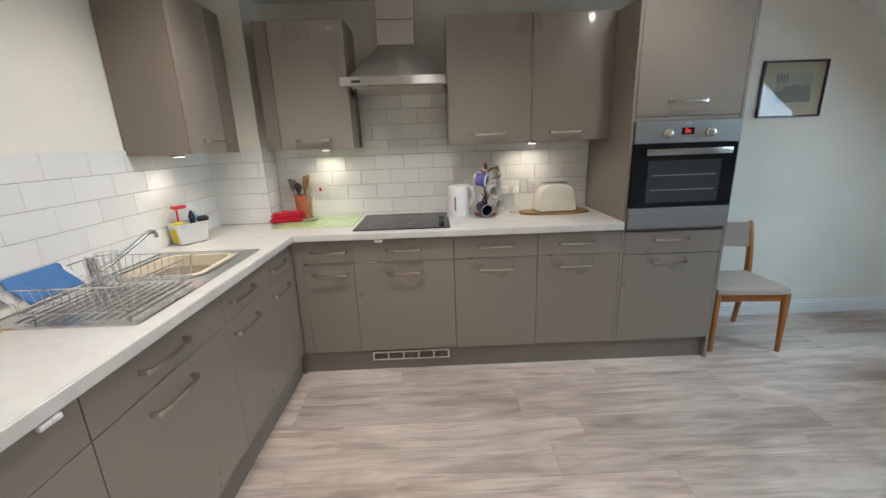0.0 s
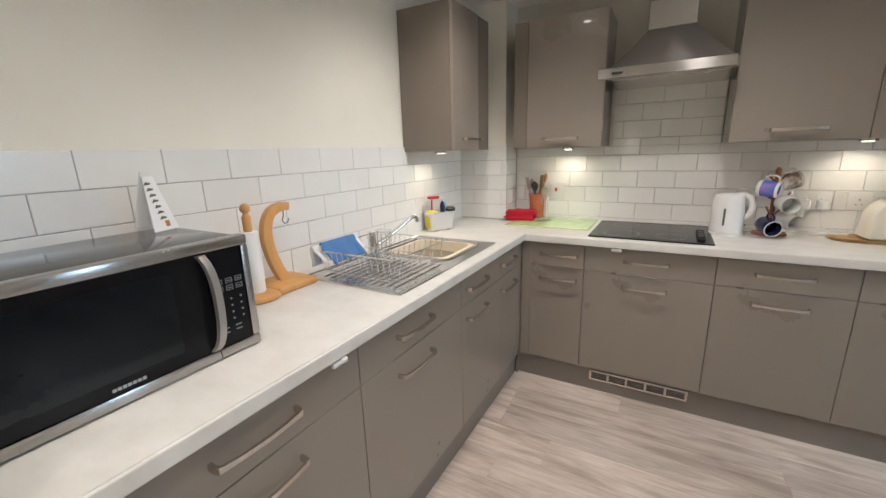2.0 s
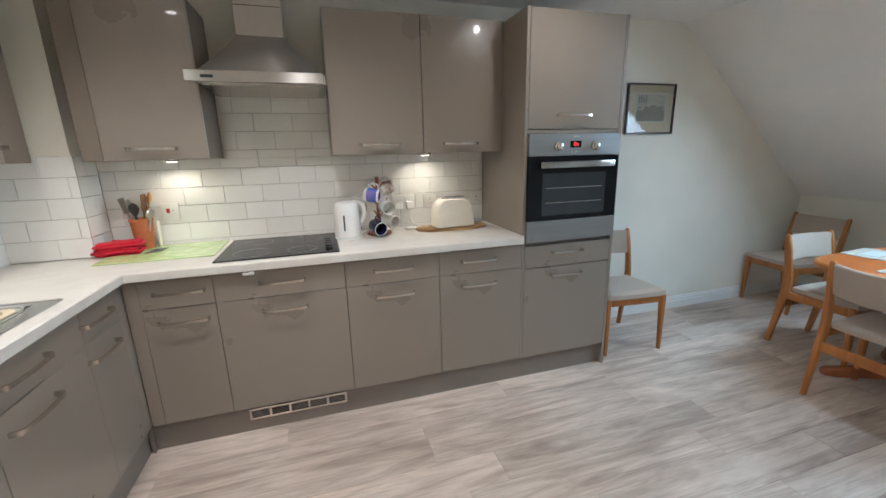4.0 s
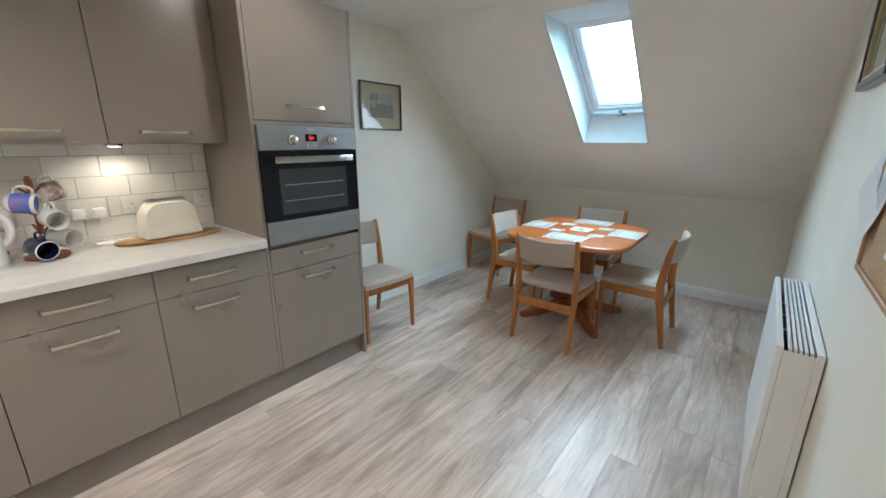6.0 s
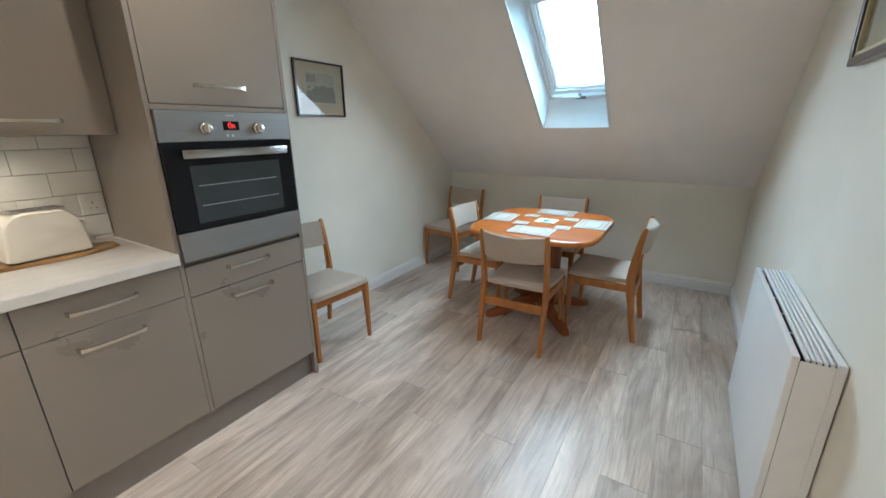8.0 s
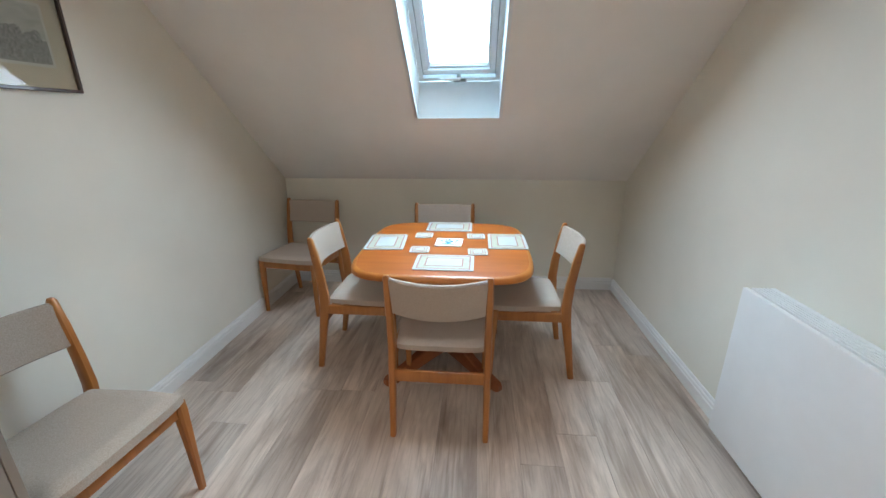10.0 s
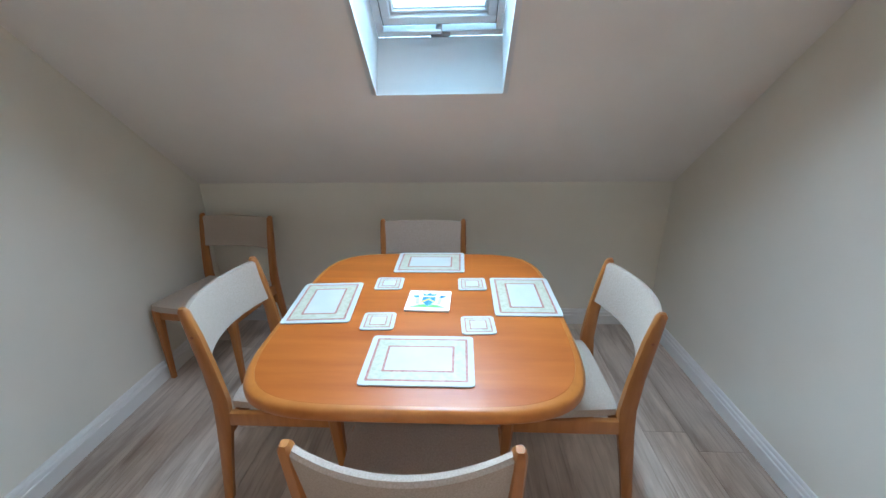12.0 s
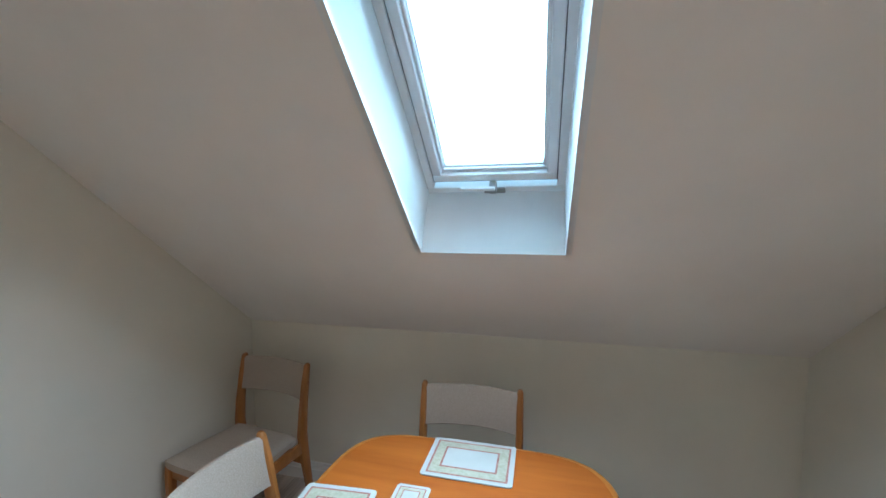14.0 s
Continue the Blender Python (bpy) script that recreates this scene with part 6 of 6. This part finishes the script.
def paper_roll():
    x, y = 0.125, -1.995
    h = thing("paper_towel_holder", "turned beech kitchen roll holder on the worktop", "paper towel holder", (x, y, W))
    part("base", lathe([(0.074, 0), (0.078, 0.006), (0.076, 0.016), (0.066, 0.022), (0.02, 0.023)], 32, Matrix.Translation((x, y, W))), M["pale_wood"], h, "", True)
    part("pole", lathe([(0.011, 0.02), (0.011, 0.235), (0.014, 0.24), (0.0145, 0.285), (0.009, 0.292), (0.009, 0.297), (0.0155, 0.304), (0.0165, 0.314), (0.012, 0.324), (0.004, 0.328)], 18, Matrix.Translation((x, y, W))), M["pale_wood"], h, "", True)
    r = thing("kitchen_roll", "white kitchen paper roll on its holder", "paper towel", (x, y, W + 0.023))
    part("roll", lathe([(0.014, 0.024), (0.029, 0.024), (0.030, 0.03), (0.030, 0.228), (0.029, 0.234), (0.014, 0.234)], 28, Matrix.Translation((x, y, W))), M["paper"], r, "", True)
    s = thing("banana_hanger", "curved beech hanger with metal hook on the worktop", "hook stand", (0.10, -1.83, W))
    part("base", box(0.025, 0.185, -1.950, -1.775, W, W + 0.026, 0.008, 3), M["pale_wood"], s, "", True)
    path = curve_through([(0.10, -1.858, W + 0.02), (0.10, -1.882, W + 0.07), (0.10, -1.903, W + 0.13), (0.10, -1.913, W + 0.19), (0.10, -1.908, W + 0.24), (0.10, -1.890, W + 0.275), (0.10, -1.862, W + 0.293), (0.10, -1.83, W + 0.297), (0.10, -1.812, W + 0.296)], 3)
    secs = []
    for i, p in enumerate(path):
        a, c = Vector(path[max(i - 1, 0)]), Vector(path[min(i + 1, len(path) - 1)])
        d = (c - a).normalized()
        nrm = Vector((0, -d.z, d.y))
        wdt = 0.020 - 0.006 * i / (len(path) - 1)
        secs.append([Vector(p) + nrm * e * wdt + Vector((f * 0.013, 0, 0)) for e, f in ((1, 1), (0.8, 1.15), (-0.8, 1.15), (-1, 1), (-1, -1), (-0.8, -1.15), (0.8, -1.15), (1, -1))])
    part("arm", sweep(secs), M["pale_wood"], s, "", True)
    part("hook", tube([(0.10, -1.83, W + 0.285), (0.10, -1.83, W + 0.262), (0.10, -1.838, W + 0.245), (0.10, -1.828, W + 0.232), (0.10, -1.814, W + 0.236), (0.10, -1.808, W + 0.25)], 0.002, 6), M["grey_rubber"], s, "dark metal hook", True)


paper_roll()


# ==== tiles and planks ====
def tile_mesh(w, h, name="tile", d=0.008):
    b = box(0, w, 0, d, 0, h, 0.0016, 1)
    me = bpy.data.meshes.new(name)
    bmesh.ops.recalc_face_normals(b, faces=b.faces)
    b.to_mesh(me)
    b.free()
    me.materials.append(M["tile"])
    return me


TILE_MESHES = {}
TW, TH, JOINT = 0.2037, 0.0981, 0.0021


def lay_tiles(parent, origin, turn, length, z0, z1, shift, top_line):
    """Courses of tiles in half bond from top_line downwards along a wall that starts at origin and runs along local x."""
    pw, ph = TW + JOINT, TH + JOINT
    m0 = pose(*origin, 0, 0, turn)
    k = -12
    while k < 20:
        a, c = top_line - (k + 1) * ph + JOINT, top_line - k * ph
        row = k
        k += 1
        a, c = max(a, z0), min(c, z1)
        if c - a < 0.008:
            continue
        x = shift + (pw / 2 if row % 2 else 0) - 3 * pw
        while x < length:
            l, r = max(x, 0), min(x + TW, length)
            x += pw
            if r - l < 0.008:
                continue
            key = (round(r - l, 3), round(c - a, 3))
            if key not in TILE_MESHES:
                TILE_MESHES[key] = tile_mesh(*key)
            ob = new("tile", TILE_MESHES[key])
            ob.parent = parent
            ob.matrix_basis = m0 @ Matrix.Translation((l, 0, a))


TTOP, BTOP = 1.426, 1.442
g = structure("splashback_left", box(0.0, 0.006, -2.76, -0.2, WORKTOP, TTOP), M["grout"], "white metro-style tiled splashback above the sink", "tiles")
lay_tiles(g, (0.012, -2.76, 0), 90, 2.56 - 0.001, WORKTOP + 0.002, TTOP, 0.192, TTOP)
g = structure("splashback_pillar", box(0.012, 0.357, -0.2095, -0.2035, WORKTOP, TTOP), M["grout"], "white tiles on the boxed corner column", "tiles")
lay_tiles(g, (0.012, -0.2155, 0), 0, 0.345, WORKTOP + 0.002, TTOP, 0.0, TTOP)
g = structure("splashback_pillar_side", box(0.346, 0.351, -0.2, -0.012, WORKTOP, TTOP), M["grout"], "white tiles on the boxed column side", "tiles")
lay_tiles(g, (0.357, -0.205, 0), 90, 0.193, WORKTOP + 0.002, TTOP, 0.1, TTOP)
g = structure("splashback_back", join(box(0.352, 2.558, -0.006, 0.0, WORKTOP, 1.397), box(0.982, 1.558, -0.006, 0.0, 1.3975, 1.80)), M["grout"], "white tiled splashback behind hob and kettle", "tiles")
lay_tiles(g, (0.360, -0.0125, 0), 0, 2.197, WORKTOP + 0.002, 1.396, 0.172, BTOP)
lay_tiles(g, (0.983, -0.0125, 0), 0, 0.574, 1.3965, 1.79, 0.172 + 0.360 - 0.983 + 3 * 0.2058, BTOP)


def lay_planks():
    f = structure("floor", box(-0.1, KNEE_X + 0.1, -4.2, 0.1, -0.06, -0.004), M["subfloor"], "grey-brown limed oak vinyl plank floor", "floor")
    pw, pl, gap = 0.184, 1.22, 0.0009
    rnd = random.Random(11)
    cache = {}
    y = 0.0
    while y > -4.1:
        y0 = max(y - pw + gap, -4.1)
        x = -rnd.random() * pl
        x_end = KNEE_X if y > RIGHT_Y - 0.02 else 2.2
        while x < x_end:
            a, c = max(x, 0.0), min(x + pl - gap, x_end)
            x += pl
            if c - a < 0.02:
                continue
            key = (round(c - a, 3), round(y - y0, 3))
            if key not in cache:
                b = box(0, key[0], 0, key[1], -0.004, 0, 0.0005, 1)
                bmesh.ops.recalc_face_normals(b, faces=b.faces)
                me = bpy.data.meshes.new("plank")
                b.to_mesh(me)
                b.free()
                me.materials.append(M["floor"])
                cache[key] = me
            ob = new("plank", cache[key])
            ob.parent = f
            ob.location, ob.rotation_euler = (a, y0, 0), (radians(rnd.uniform(-0.04, 0.04)), 0, 0)
        y -= pw


lay_planks()
